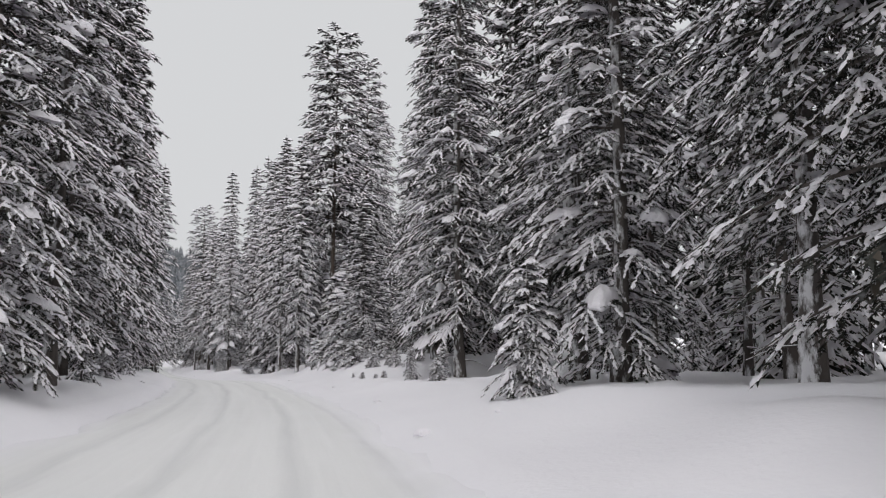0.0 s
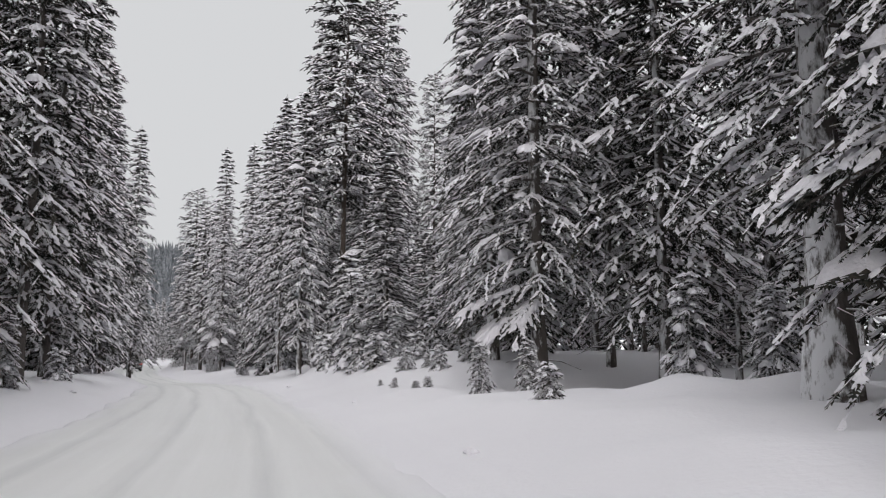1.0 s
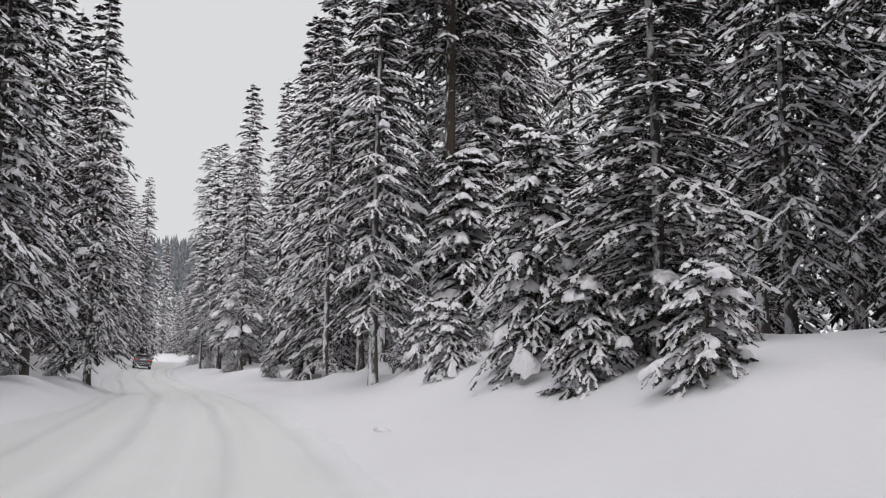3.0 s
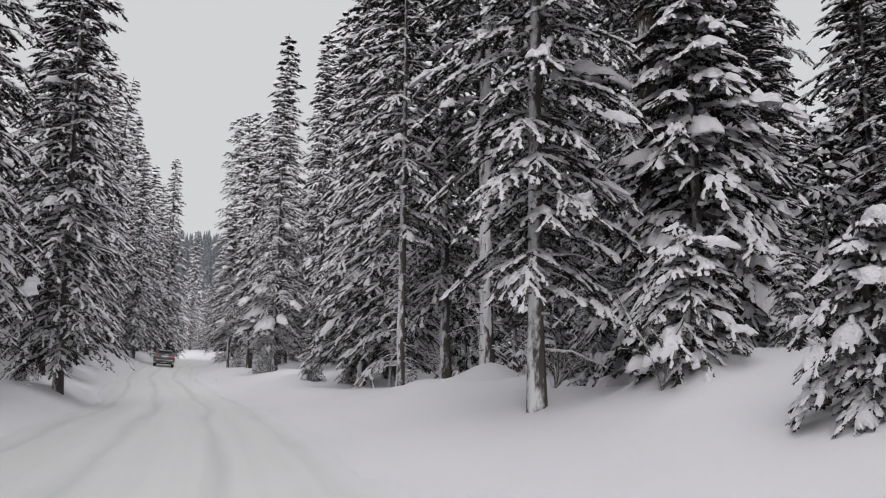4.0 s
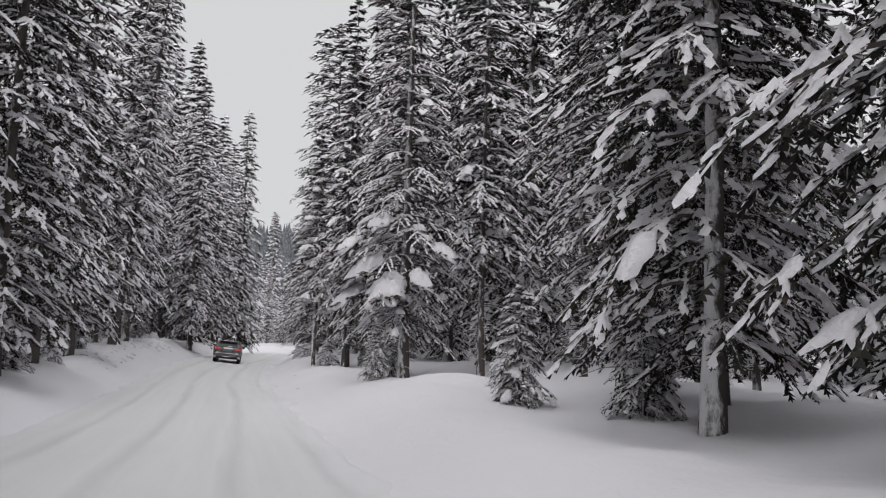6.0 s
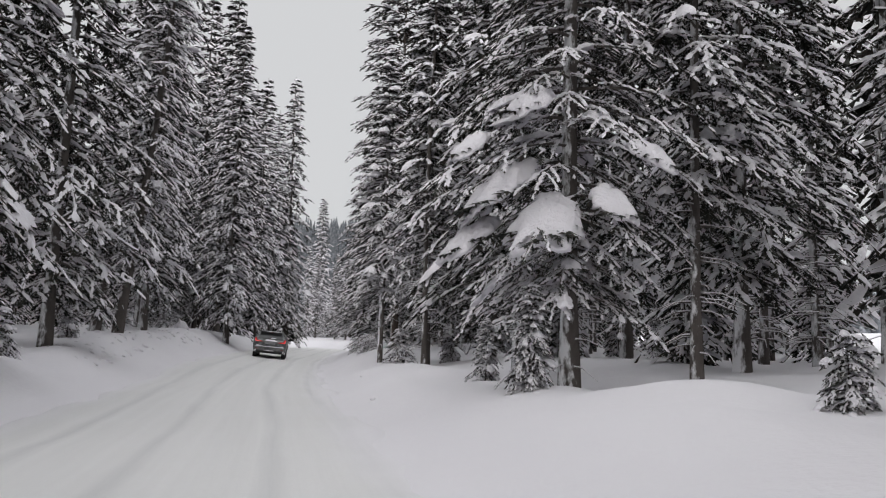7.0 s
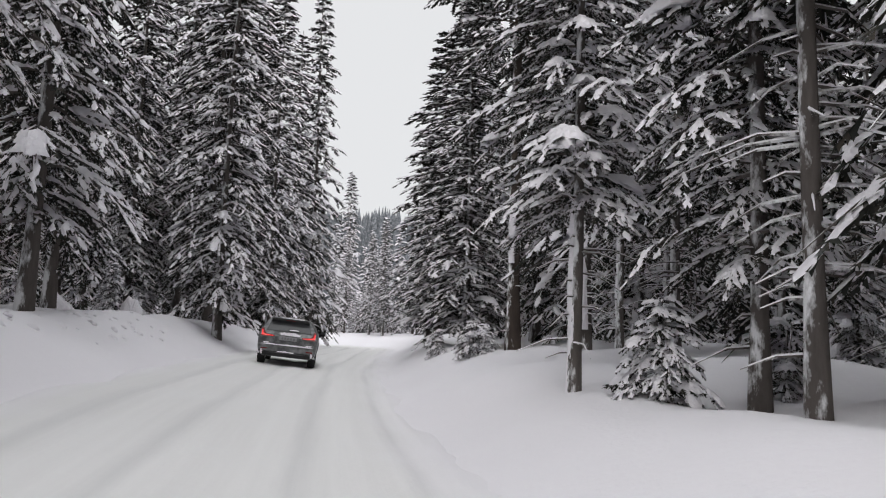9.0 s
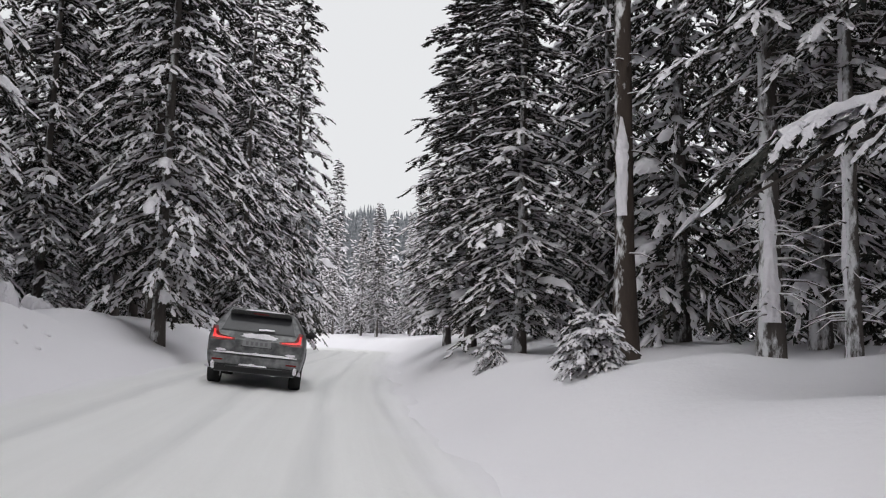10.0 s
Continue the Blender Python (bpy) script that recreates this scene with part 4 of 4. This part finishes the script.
# after the copies are made, long boughs that reach towards the road
for spot, root, tip, seed, load in (
    ((-30.9, 113.2), (-30.9, 113.2, 3.7), (-34.8, 112.4, 1.95), 201, 1.3),
    ((-30.9, 113.2), (-30.9, 113.2, 3.9), (-33.2, 111.4, 2.2), 206, 1.0),
    ((5.2, 3.5), (5.2, 3.6, 2.5), (2.4, 4.9, 1.5), 202, 1.5),
    ((0.7, 34.6), (0.7, 34.6, 3.4), (-1.9, 33.4, 1.7), 203, 1.6),
    ((0.7, 34.6), (0.7, 34.6, 2.9), (-1.2, 33.0, 1.1), 207, 1.4),
    ((0.7, 34.6), (0.7, 34.6, 3.0), (-0.2, 32.6, 1.2), 208, 1.2),
    ((4.2, 19.4), (4.2, 19.4, 4.0), (1.6, 20.4, 2.8), 204, 1.2),
    ((-7.2, 62.4), (-7.2, 62.4, 4.8), (-9.6, 60.0, 3.6), 205, 1.5),
):
    add_bough(SPOT[spot], root, tip, seed, load)


def build_lump(x, y, r, seed):
    """A chunk of snow that rolled off the bank."""
    rng = np.random.default_rng(seed)
    v, f = pillows(rng, [(0, 0, r * 0.25)], [r], None, 6, 10)
    ob = new("snow_lump", mesh_of("snow_lump", v, f, SNOW, True))
    ob.location = (x, y, ground_z(x, y))
    return tagged(ob, "small chunk of snow lying on the bank", "snow lump", "snow lumps by the road")


for i, (s_, d_, r_) in enumerate(((12.2, 1.9, 0.11), (13.5, 3.4, 0.05), (21.0, 2.3, 0.07), (33.0, 2.6, 0.06), (46.0, 2.2, 0.08), (97.0, 2.2, 0.06), (104.0, 2.6, 0.05), (112.0, -5.2, 0.12), (116.5, -6.0, 0.08), (108.0, -5.4, 0.07), (71.0, -4.9, 0.08), (38.0, -5.0, 0.09))):
    lx, ly, lz = from_line(s_, d_)
    build_lump(lx, ly, r_, 300 + i)
for i, (lx, ly, r_) in enumerate(((-52.7, 119.9, 0.62), (-52.2, 123.4, 0.5), (-47.6, 117.2, 0.4), (-51.0, 122.4, 0.3), (-28.0, 111.8, 0.5), (-56.0, 128.5, 0.55), (-53.4, 121.4, 0.35))):
    stump = build_lump(lx, ly, r_, 330 + i)
    stump.scale = (0.7, 0.7, 1.35)
    tagged(stump, "tall rounded cap of snow over a buried stump", "snow lump", "snow-capped stumps")


def build_clods():
    """Broken lumps that the plough threw up on the high bank."""
    rng = np.random.default_rng(77)
    places, sizes = [], []
    for _ in range(170):
        s_, d_ = rng.uniform(104, 126), -rng.uniform(5.0, 7.4)
        x, y, z = from_line(s_, d_)
        r = 0.04 + 0.1 * rng.uniform(0, 1) ** 2
        places.append((x, y, ground_z(x, y) - 0.2 * r))
        sizes.append(r)
    v, f = pillows(rng, places, sizes, None, 4, 9)
    tagged(new("snow_clods", mesh_of("snow_clods", v, f, SNOW_GROUND, True)), "broken clods of ploughed snow on the high bank", "snow clods", kind="stuff")


build_clods()


def build_shrub(x, y, h, seed):
    """A leafless shrub: curved bare stems with forked twigs, some bowed under snow."""
    rng = np.random.default_rng(seed)
    top = tagged(new("bare_shrub"), "leafless shrub of thin dark stems in the snow", "shrub")
    top.location = (x, y, ground_z(x, y) - 0.05)

    def stem(p0, way, length, r, bend):
        v, f, sv, sf = [], [], [], []
        side = np.array([-way[1], way[0], 0.0])
        side /= np.linalg.norm(side) + 1e-6
        centre = []
        for i in range(7):
            k = i / 6
            c = p0 + way * length * k + np.array([0, 0, -bend * length * k * k]) + side * 0.05 * math.sin(k * 5)
            centre.append(c)
            rr = r * (1 - 0.75 * k)
            for a in range(5):
                v.append(c + side * rr * math.cos(a * 1.2566) + np.array([0, 0, 1]) * rr * math.sin(a * 1.2566))
            sv += [c + side * rr, c + np.array([0, 0, rr + 0.018]), c - side * rr]
        for i in range(6):
            for a in range(5):
                f.append((i * 5 + a, i * 5 + (a + 1) % 5, i * 5 + 5 + (a + 1) % 5, i * 5 + 5 + a))
            for a in range(2):
                sf.append((i * 3 + a, i * 3 + 3 + a, i * 3 + 4 + a, i * 3 + 1 + a))
        return v, f, sv, sf, centre

    for _ in range(6):
        a, lean_ = rng.uniform(0, 6.28), rng.uniform(0.2, 0.75)
        way = np.array([math.cos(a) * lean_, math.sin(a) * lean_, 1.0])
        way /= np.linalg.norm(way)
        v, f, sv, sf, centre = stem(np.zeros(3), way, h * rng.uniform(0.7, 1.2), 0.018, rng.uniform(0.0, 0.5))
        st = child("stem", mesh_of("stem", v, f, BARK, True), top)
        child("stem_snow", mesh_of("stem_snow", sv, sf, SNOW, True), st)
        for k in range(3):
            b = way + np.array([rng.uniform(-0.9, 0.9), rng.uniform(-0.9, 0.9), rng.uniform(-0.4, 0.3)])
            b /= np.linalg.norm(b)
            v, f, sv, sf, _c = stem(centre[2 + k], b, h * rng.uniform(0.25, 0.5), 0.008, rng.uniform(0.0, 0.4))
            child("twig", mesh_of("twig", v, f, BARK, True), st)


build_shrub(-8.7, 53.0, 1.3, 401)
build_shrub(-7.9, 54.4, 1.5, 402)
build_shrub(-9.6, 57.4, 1.1, 403)
build_shrub(-29.2, 108.2, 0.8, 404)


def far_hill():
    """A wooded hill that closes the valley, with its forest as one mesh."""
    rng = np.random.default_rng(9)
    cx, cy = -190.0, 560.0

    def hill_z(x, y):
        u, v = (x - cx) / 330, (y - cy) / 170
        return -6 + 64 * math.exp(-(u * u + v * v) * 1.6) * (1 + 0.22 * noise.noise((x * 0.008, y * 0.008, 0))) + 5 * noise.noise((x * 0.03, y * 0.03, 5))

    xs, ys = np.linspace(-700, 320, 70), np.linspace(300, 900, 44)
    verts = [(x, y, hill_z(x, y)) for y in ys for x in xs]
    idx = np.arange(len(verts)).reshape(len(ys), len(xs))
    faces = np.stack([idx[:-1, :-1], idx[:-1, 1:], idx[1:, 1:], idx[1:, :-1]], -1).reshape(-1, 4)
    ob = new("backdrop_hill", mesh_of("backdrop_hill", verts, faces, SNOW_GROUND, True))
    tagged(ob, "distant snowy hill rising beyond the forest road", "hill", kind="structure")
    verts, faces = [], []
    for _ in range(8500):
        x, y = rng.uniform(-480, 120), rng.uniform(360, 580)
        z, h = hill_z(x, y), rng.uniform(11, 21)
        r, turn = h * rng.uniform(0.13, 0.19), rng.uniform(0, 6.3)
        for k in range(4):
            base = len(verts)
            rr, z0, z1 = r * (1 - 0.23 * k), z + h * (0.08 + 0.2 * k), z + h * min(1.0, 0.42 + 0.2 * k)
            for c in range(6):
                a = turn + c * math.pi / 3 + k * 0.4
                q = rr * (1.2 if c % 2 else 0.7)
                verts.append((x + q * math.cos(a), y + q * math.sin(a), z0))
            verts.append((x, y, z1))
            faces += [(base + c, base + (c + 1) % 6, base + 6) for c in range(6)]
    woods = new("hill_woods", mesh_of("hill_woods", verts, faces, FROST_HAZE_FAR))
    tagged(woods, "far frosted conifer woods covering the hill, with distance haze painted into their grey", "forest", kind="stuff")


far_hill()
build_stand("deep_forest", "dense dark spruce forest standing behind the first rows")


# ---------------------------------------------------------------- the car
def mat_paint():
    a = Mat("dark_grey_paint", 0.35, 0.3, 0.5)
    dust = a.ramp(a.noise(5, 6), [(0.38, (0, 0, 0)), (0.72, (0.6, 0.6, 0.6))])
    a.color(a.mix(dust, (0.055, 0.057, 0.060), (0.34, 0.34, 0.345)))
    return a.m


def mat_plain(name, c, rough=0.5, metal=0.0, spec=0.4):
    a = Mat(name, rough, metal, spec)
    a.color(a.mix(a.noise(12, 4), tuple(v * 0.85 for v in c), tuple(min(1, v * 1.15) for v in c)))
    return a.m


PAINT = mat_paint()
GLASS = mat_plain("tinted_window", (0.055, 0.056, 0.060), 0.16, 0, 0.5)
PLASTIC = mat_plain("black_plastic", (0.018, 0.018, 0.019), 0.55)
RUBBER = mat_plain("tyre_rubber", (0.02, 0.02, 0.02), 0.85)
ALLOY = mat_plain("alloy", (0.42, 0.42, 0.43), 0.35, 0.9)
PLATE_BAR = mat_plain("plate_grey", (0.15, 0.15, 0.155), 0.5)
PLATE = mat_plain("number_plate", (0.24, 0.24, 0.25), 0.5)
LAMP_RED = Mat("lit_tail_lamp", 0.25, 0, 0.5)
LAMP_RED.color((0.45, 0.01, 0.01))
LAMP_RED.b.inputs["Emission Color"].default_value = (1.0, 0.018, 0.022, 1)
LAMP_RED.b.inputs["Emission Strength"].default_value = 0.62
LAMP_RED = LAMP_RED.m
LAMP_DIM = mat_plain("unlit_lamp", (0.16, 0.008, 0.008), 0.2)

LEVELS = (0.28, 0.42, 0.60, 0.66, 0.92, 1.06, 1.25, 1.42, 1.50, 1.54, 1.555)
WIDE = (0.78, 0.90, 0.935, 0.945, 0.95, 0.925, 0.83, 0.715, 0.63, 0.40, 0.0)
REAR_Z = (0.28, 0.42, 0.60, 0.66, 0.92, 1.06, 1.42, 1.50, 1.555)
REAR_Y = (0.16, 0.02, 0.00, 0.09, 0.06, 0.13, 0.46, 0.56, 0.62)


def rear(z):
    return float(np.interp(z, REAR_Z, REAR_Y))


def half(z):
    return float(np.interp(z, LEVELS, WIDE))


def car_body():
    bm = bmesh.new()
    stations = [(None, 0.00, 0.925), (None, 0.06, 0.965), (None, 0.30, 1.0), (1.2, 0, 1.0), (1.9, 0, 1.0), (2.5, 0, 1.0), (2.9, 0, 1.0), (3.3, 0, 0.995), (3.9, 0, 0.985), (4.4, 0, 0.95), (4.65, 0, 0.84)]
    rings = []
    for y, off, k in stations:
        ring = []
        for sgn in (-1, 1):
            side = []
            for z, w in zip(LEVELS, WIDE):
                yy = y if y is not None else rear(z) + off
                cap = np.interp(yy, [2.35, 3.25, 4.3, 4.6], [1.645, 1.08, 0.96, 0.85])
                side.append(bm.verts.new((sgn * w * k, yy, min(z, float(cap)))))
            ring.append(side)
        rings.append(ring)
    for a, b in zip(rings[:-1], rings[1:]):
        for sgn in (0, 1):
            for i in range(len(LEVELS) - 1):
                q = [a[sgn][i], a[sgn][i + 1], b[sgn][i + 1], b[sgn][i]]
                bm.faces.new(q if sgn else q[::-1])
        bm.faces.new([a[0][0], a[1][0], b[1][0], b[0][0]])
    for ring, flip in ((rings[0], False), (rings[-1], True)):
        for i in range(len(LEVELS) - 1):
            q = [ring[0][i], ring[1][i], ring[1][i + 1], ring[0][i + 1]]
            bm.faces.new(q[::-1] if flip else q)
    bmesh.ops.remove_doubles(bm, verts=bm.verts, dist=0.0005)
    bmesh.ops.recalc_face_normals(bm, faces=bm.faces)
    return bm


def on_rear(outline, proud=0.006, thick=0.03, cuts=1):
    """A panel set on the car's tail, its outline in width and height."""
    bm = bmesh.new()
    front = [bm.verts.new((x, rear(z) - proud, z)) for x, z in outline]
    back_ = [bm.verts.new((x, rear(z) - proud + thick, z)) for x, z in outline]
    bm.faces.new(front)
    bm.faces.new(back_[::-1])
    for i in range(len(outline)):
        j = (i + 1) % len(outline)
        bm.faces.new([front[j], front[i], back_[i], back_[j]])
    bmesh.ops.recalc_face_normals(bm, faces=bm.faces)
    bmesh.ops.triangulate(bm, faces=bm.faces)
    return bm


def box(cx, cy, cz, sx, sy, sz, bevel=0.01):
    bm = bmesh.new()
    bmesh.ops.create_cube(bm, size=1, matrix=Matrix.Translation((cx, cy, cz)) @ Matrix.Diagonal((sx, sy, sz, 1)))
    if bevel:
        bmesh.ops.bevel(bm, geom=list(bm.edges), offset=min(bevel, 0.45 * min(sx, sy, sz)), segments=2, affect="EDGES")
    return bm


def on_side(sgn, outline, proud=0.008, thick=0.03):
    bm = bmesh.new()
    a = [bm.verts.new((sgn * (half(z) + proud), y, z)) for y, z in outline]
    b = [bm.verts.new((sgn * (half(z) + proud - thick), y, z)) for y, z in outline]
    bm.faces.new(a)
    bm.faces.new(b[::-1])
    for i in range(len(a)):
        j = (i + 1) % len(a)
        bm.faces.new([a[j], a[i], b[i], b[j]])
    bmesh.ops.recalc_face_normals(bm, faces=bm.faces)
    return bm


def lathe(profile, sides=28):
    """A ring turned about the x axis from (x, radius) pairs."""
    bm = bmesh.new()
    rows = []
    for x, r in profile:
        rows.append([bm.verts.new((x, r * math.cos(2 * math.pi * k / sides), r * math.sin(2 * math.pi * k / sides))) for k in range(sides)])
    for a, b in zip(rows, rows[1:] + rows[:1]):
        for k in range(sides):
            j = (k + 1) % sides
            bm.faces.new([a[k], a[j], b[j], b[k]])
    bmesh.ops.recalc_face_normals(bm, faces=bm.faces)
    return bm


def wheel(parent, sgn, y):
    tyre = part("tyre", lathe([(-0.11, 0.24), (-0.12, 0.33), (-0.09, 0.362), (0.09, 0.362), (0.12, 0.33), (0.11, 0.24)]), RUBBER, parent, smooth=True)
    tyre.location = (sgn * 0.80, y, 0.362)
    bm = lathe([(-0.09, 0.15), (-0.10, 0.245), (0.10, 0.245), (0.09, 0.15)])
    for k in range(5):
        m = Matrix.Rotation(2 * math.pi * k / 5, 4, "X") @ Matrix.Translation((sgn * 0.07, 0.12, 0)) @ Matrix.Diagonal((0.04, 0.22, 0.06, 1))
        bmesh.ops.create_cube(bm, size=1, matrix=m)
    bmesh.ops.create_cone(bm, cap_ends=True, segments=16, radius1=0.07, radius2=0.06, depth=0.14, matrix=Matrix.Rotation(math.pi / 2, 4, "Y"))
    part("rim", bm, ALLOY, tyre)


def snow_strip(rng, x0, x1, z, depth, high, y_of, n=18):
    """A ledge of blown snow along the tail."""
    bm = bmesh.new()
    rows = []
    for i in range(n + 1):
        x = x0 + (x1 - x0) * i / n
        e = math.sin(math.pi * i / n) ** 0.4
        w, hh = depth * e * rng.uniform(0.6, 1.2), high * e * rng.uniform(0.5, 1.3)
        y = y_of(z)
        rows.append([bm.verts.new(p) for p in ((x, y + 0.05, z - 0.01), (x, y + 0.03, z + hh), (x, y - w * 0.6, z + hh * 0.8), (x, y - w, z - 0.012))])
    for a, b in zip(rows[:-1], rows[1:]):
        for k in range(3):
            bm.faces.new([a[k], b[k], b[k + 1], a[k + 1]])
    bmesh.ops.recalc_face_normals(bm, faces=bm.faces)
    return bm


def smear(rng, cx, cz, rx, rz, proud=0.012, n=22):
    """A thin patch of snow stuck to the tail."""
    outline = []
    for i in range(n):
        a = 2 * math.pi * i / n
        k = rng.uniform(0.75, 1.1)
        e = 2.6
        ca, sa = math.cos(a), math.sin(a)
        outline.append((cx + rx * k * math.copysign(abs(ca) ** (2 / e), ca), cz + rz * k * math.copysign(abs(sa) ** (2 / e), sa)))
    return on_rear(outline, proud, 0.02)


def build_car(x, y, yaw, roll, pitch):
    rng = np.random.default_rng(5)
    car = tagged(new("car"), "dark grey estate SUV with lit tail lamps, dusted with snow", "car")
    body = part("body", car_body(), PAINT, car, "dark grey paint under a film of snow dust", smooth=False)
    bev = body.modifiers.new("soft", "BEVEL")
    bev.width, bev.segments, bev.limit_method, bev.angle_limit = 0.02, 2, "ANGLE", radians(25)
    part("rear_window", on_rear([(-0.70, 1.10), (0.70, 1.10), (0.60, 1.42), (-0.60, 1.42)]), GLASS, car, "dark tinted rear window")
    part("window_frame", on_rear([(-0.73, 1.075), (0.73, 1.075), (0.70, 1.10), (-0.70, 1.10)], 0.008), PLASTIC, car)
    bm = bmesh.new()
    bmesh.ops.create_cube(bm, size=1, matrix=Matrix.Translation((0, 0.47, 1.47)) @ Matrix.Diagonal((1.26, 0.34, 0.075, 1)))
    for v in bm.verts:
        if v.co.y < 0.4:
            v.co.z -= 0.02
            v.co.x *= 0.96
        if v.co.z > 1.47:
            v.co.x *= 0.93
    bmesh.ops.bevel(bm, geom=list(bm.edges), offset=0.02, segments=2, affect="EDGES")
    spoiler = part("roof_spoiler", bm, PLASTIC, car, "black roof spoiler")
    part("brake_lamp", box(0, 0.305, 1.445, 0.30, 0.012, 0.02, 0.003), LAMP_DIM, spoiler, "unlit high brake lamp")
    for sgn in (-1, 1):
        lamp = [(0.865, 1.13), (0.78, 1.15), (0.735, 1.02), (0.70, 0.985), (0.42, 0.945), (0.43, 0.90), (0.70, 0.875), (0.866, 0.89)]
        inner = [(0.84, 1.08), (0.805, 1.09), (0.79, 0.99), (0.74, 0.955), (0.47, 0.935), (0.475, 0.918), (0.74, 0.92), (0.84, 0.935)]
        case = part("tail_lamp", on_rear([(sgn * a, b) for a, b in lamp], 0.012), LAMP_DIM, car, "angled red tail lamp")
        part("lit_band", on_rear([(sgn * a, b) for a, b in inner], 0.020, 0.02), LAMP_RED, case, "glowing red light guide")
        part("side_window", on_side(sgn, [(0.85, 1.12), (2.95, 1.12), (2.45, 1.38), (1.05, 1.38)]), GLASS, car)
        part("roof_rail", box(sgn * 0.60, 1.5, 1.545, 0.035, 1.7, 0.035), ALLOY, car, "silver roof rail")
        bm = box(sgn * 1.04, 2.78, 1.12, 0.22, 0.13, 0.16, 0.05)
        mirror = part("wing_mirror", bm, PLASTIC, car, smooth=True)
        part("mirror_arm", box(sgn * 0.94, 2.78, 1.07, 0.12, 0.05, 0.04), PLASTIC, mirror)
        for wy in (0.93, 3.79):
            wheel(car, sgn, wy)
            arch = []
            for k in range(13):
                a = math.pi * k / 12
                arch.append((wy + 0.44 * math.cos(a), 0.36 + 0.44 * math.sin(a)))
            for k in range(12, -1, -1):
                a = math.pi * k / 12
                arch.append((wy + 0.37 * math.cos(a), 0.36 + 0.37 * math.sin(a)))
            part("wheel_arch", on_side(sgn, arch, 0.02, 0.2), PLASTIC, car)
        v, f = pillows(rng, [(sgn * 0.74, 0.36, 0.36)], [0.12])
        tagged(child("arch_snow", mesh_of("arch_snow", v, f, SNOW, True), car), "snow packed behind the wheel")
        bm = box(sgn * 0.62, 0.05, 0.40, 0.20, 0.12, 0.06, 0.02)
        part("exhaust_trim", bm, PLASTIC, car)
        part("reflector", on_rear([(sgn * 0.60, 0.50), (sgn * 0.80, 0.50), (sgn * 0.80, 0.53), (sgn * 0.60, 0.53)], 0.008), LAMP_DIM, car)
    for sgn in (-1, 1):
        part("corner_snow", smear(rng, sgn * 0.78, 0.40, 0.04, 0.08, 0.012), SNOW, car, "snow stuck to the bumper corner")
        part("lamp_snow", smear(rng, sgn * 0.66, 0.70, 0.10, 0.025, 0.012), SNOW, car)
    part("lower_bumper", on_rear([(-0.82, 0.30), (0.82, 0.30), (0.86, 0.44), (-0.86, 0.44)], 0.012, 0.08), PLASTIC, car, "black plastic diffuser")
    plate = part("number_plate", box(0, 0.055, 0.865, 0.54, 0.02, 0.125, 0.004), PLATE, car, "pale number plate with grey bars")
    frame_ = on_rear([(-0.30, 0.79), (0.30, 0.79), (0.30, 0.945), (-0.30, 0.945)], 0.002)
    part("plate_surround", frame_, PLASTIC, car)
    for k in range(5):
        part("plate_bar", box(-0.18 + 0.09 * k, 0.043, 0.865, 0.05, 0.004, 0.07, 0), PLATE_BAR, plate)
    part("wiper", on_rear([(-0.02, 1.10), (0.30, 1.115), (0.30, 1.135), (-0.02, 1.12)], 0.03, 0.02), PLASTIC, car)
    part("wiper_snow", on_rear([(0.0, 1.125), (0.30, 1.135), (0.30, 1.16), (0.15, 1.165), (0.0, 1.15)], 0.035, 0.02), SNOW, car)
    part("tailgate_snow", smear(rng, 0.03, 1.01, 0.36, 0.055), SNOW, car, "patch of snow stuck above the number plate")
    part("ledge_snow", snow_strip(rng, -0.80, 0.80, 0.655, 0.05, 0.03, lambda z: rear(0.60) + 0.03), SNOW, car, "thin ridge of snow on the bumper")
    part("bumper_snow", snow_strip(rng, -0.30, 0.25, 0.44, 0.04, 0.035, rear), SNOW, car)
    part("roof_snow", smear(rng, 0.0, 1.51, 0.42, 0.02, 0.02), SNOW, car, "light dusting of snow on the roof edge")
    part("antenna", box(0, 0.95, 1.59, 0.04, 0.16, 0.06, 0.015), PLASTIC, car)
    s, d = to_line(x, y)
    car.matrix_basis = pose(x, y, from_line(s, d)[2] + camber(s, d) + 0.0, pitch, roll, yaw)
    return car


build_car(-42.6, 118.1, 23.0, 4.8, 0.6)
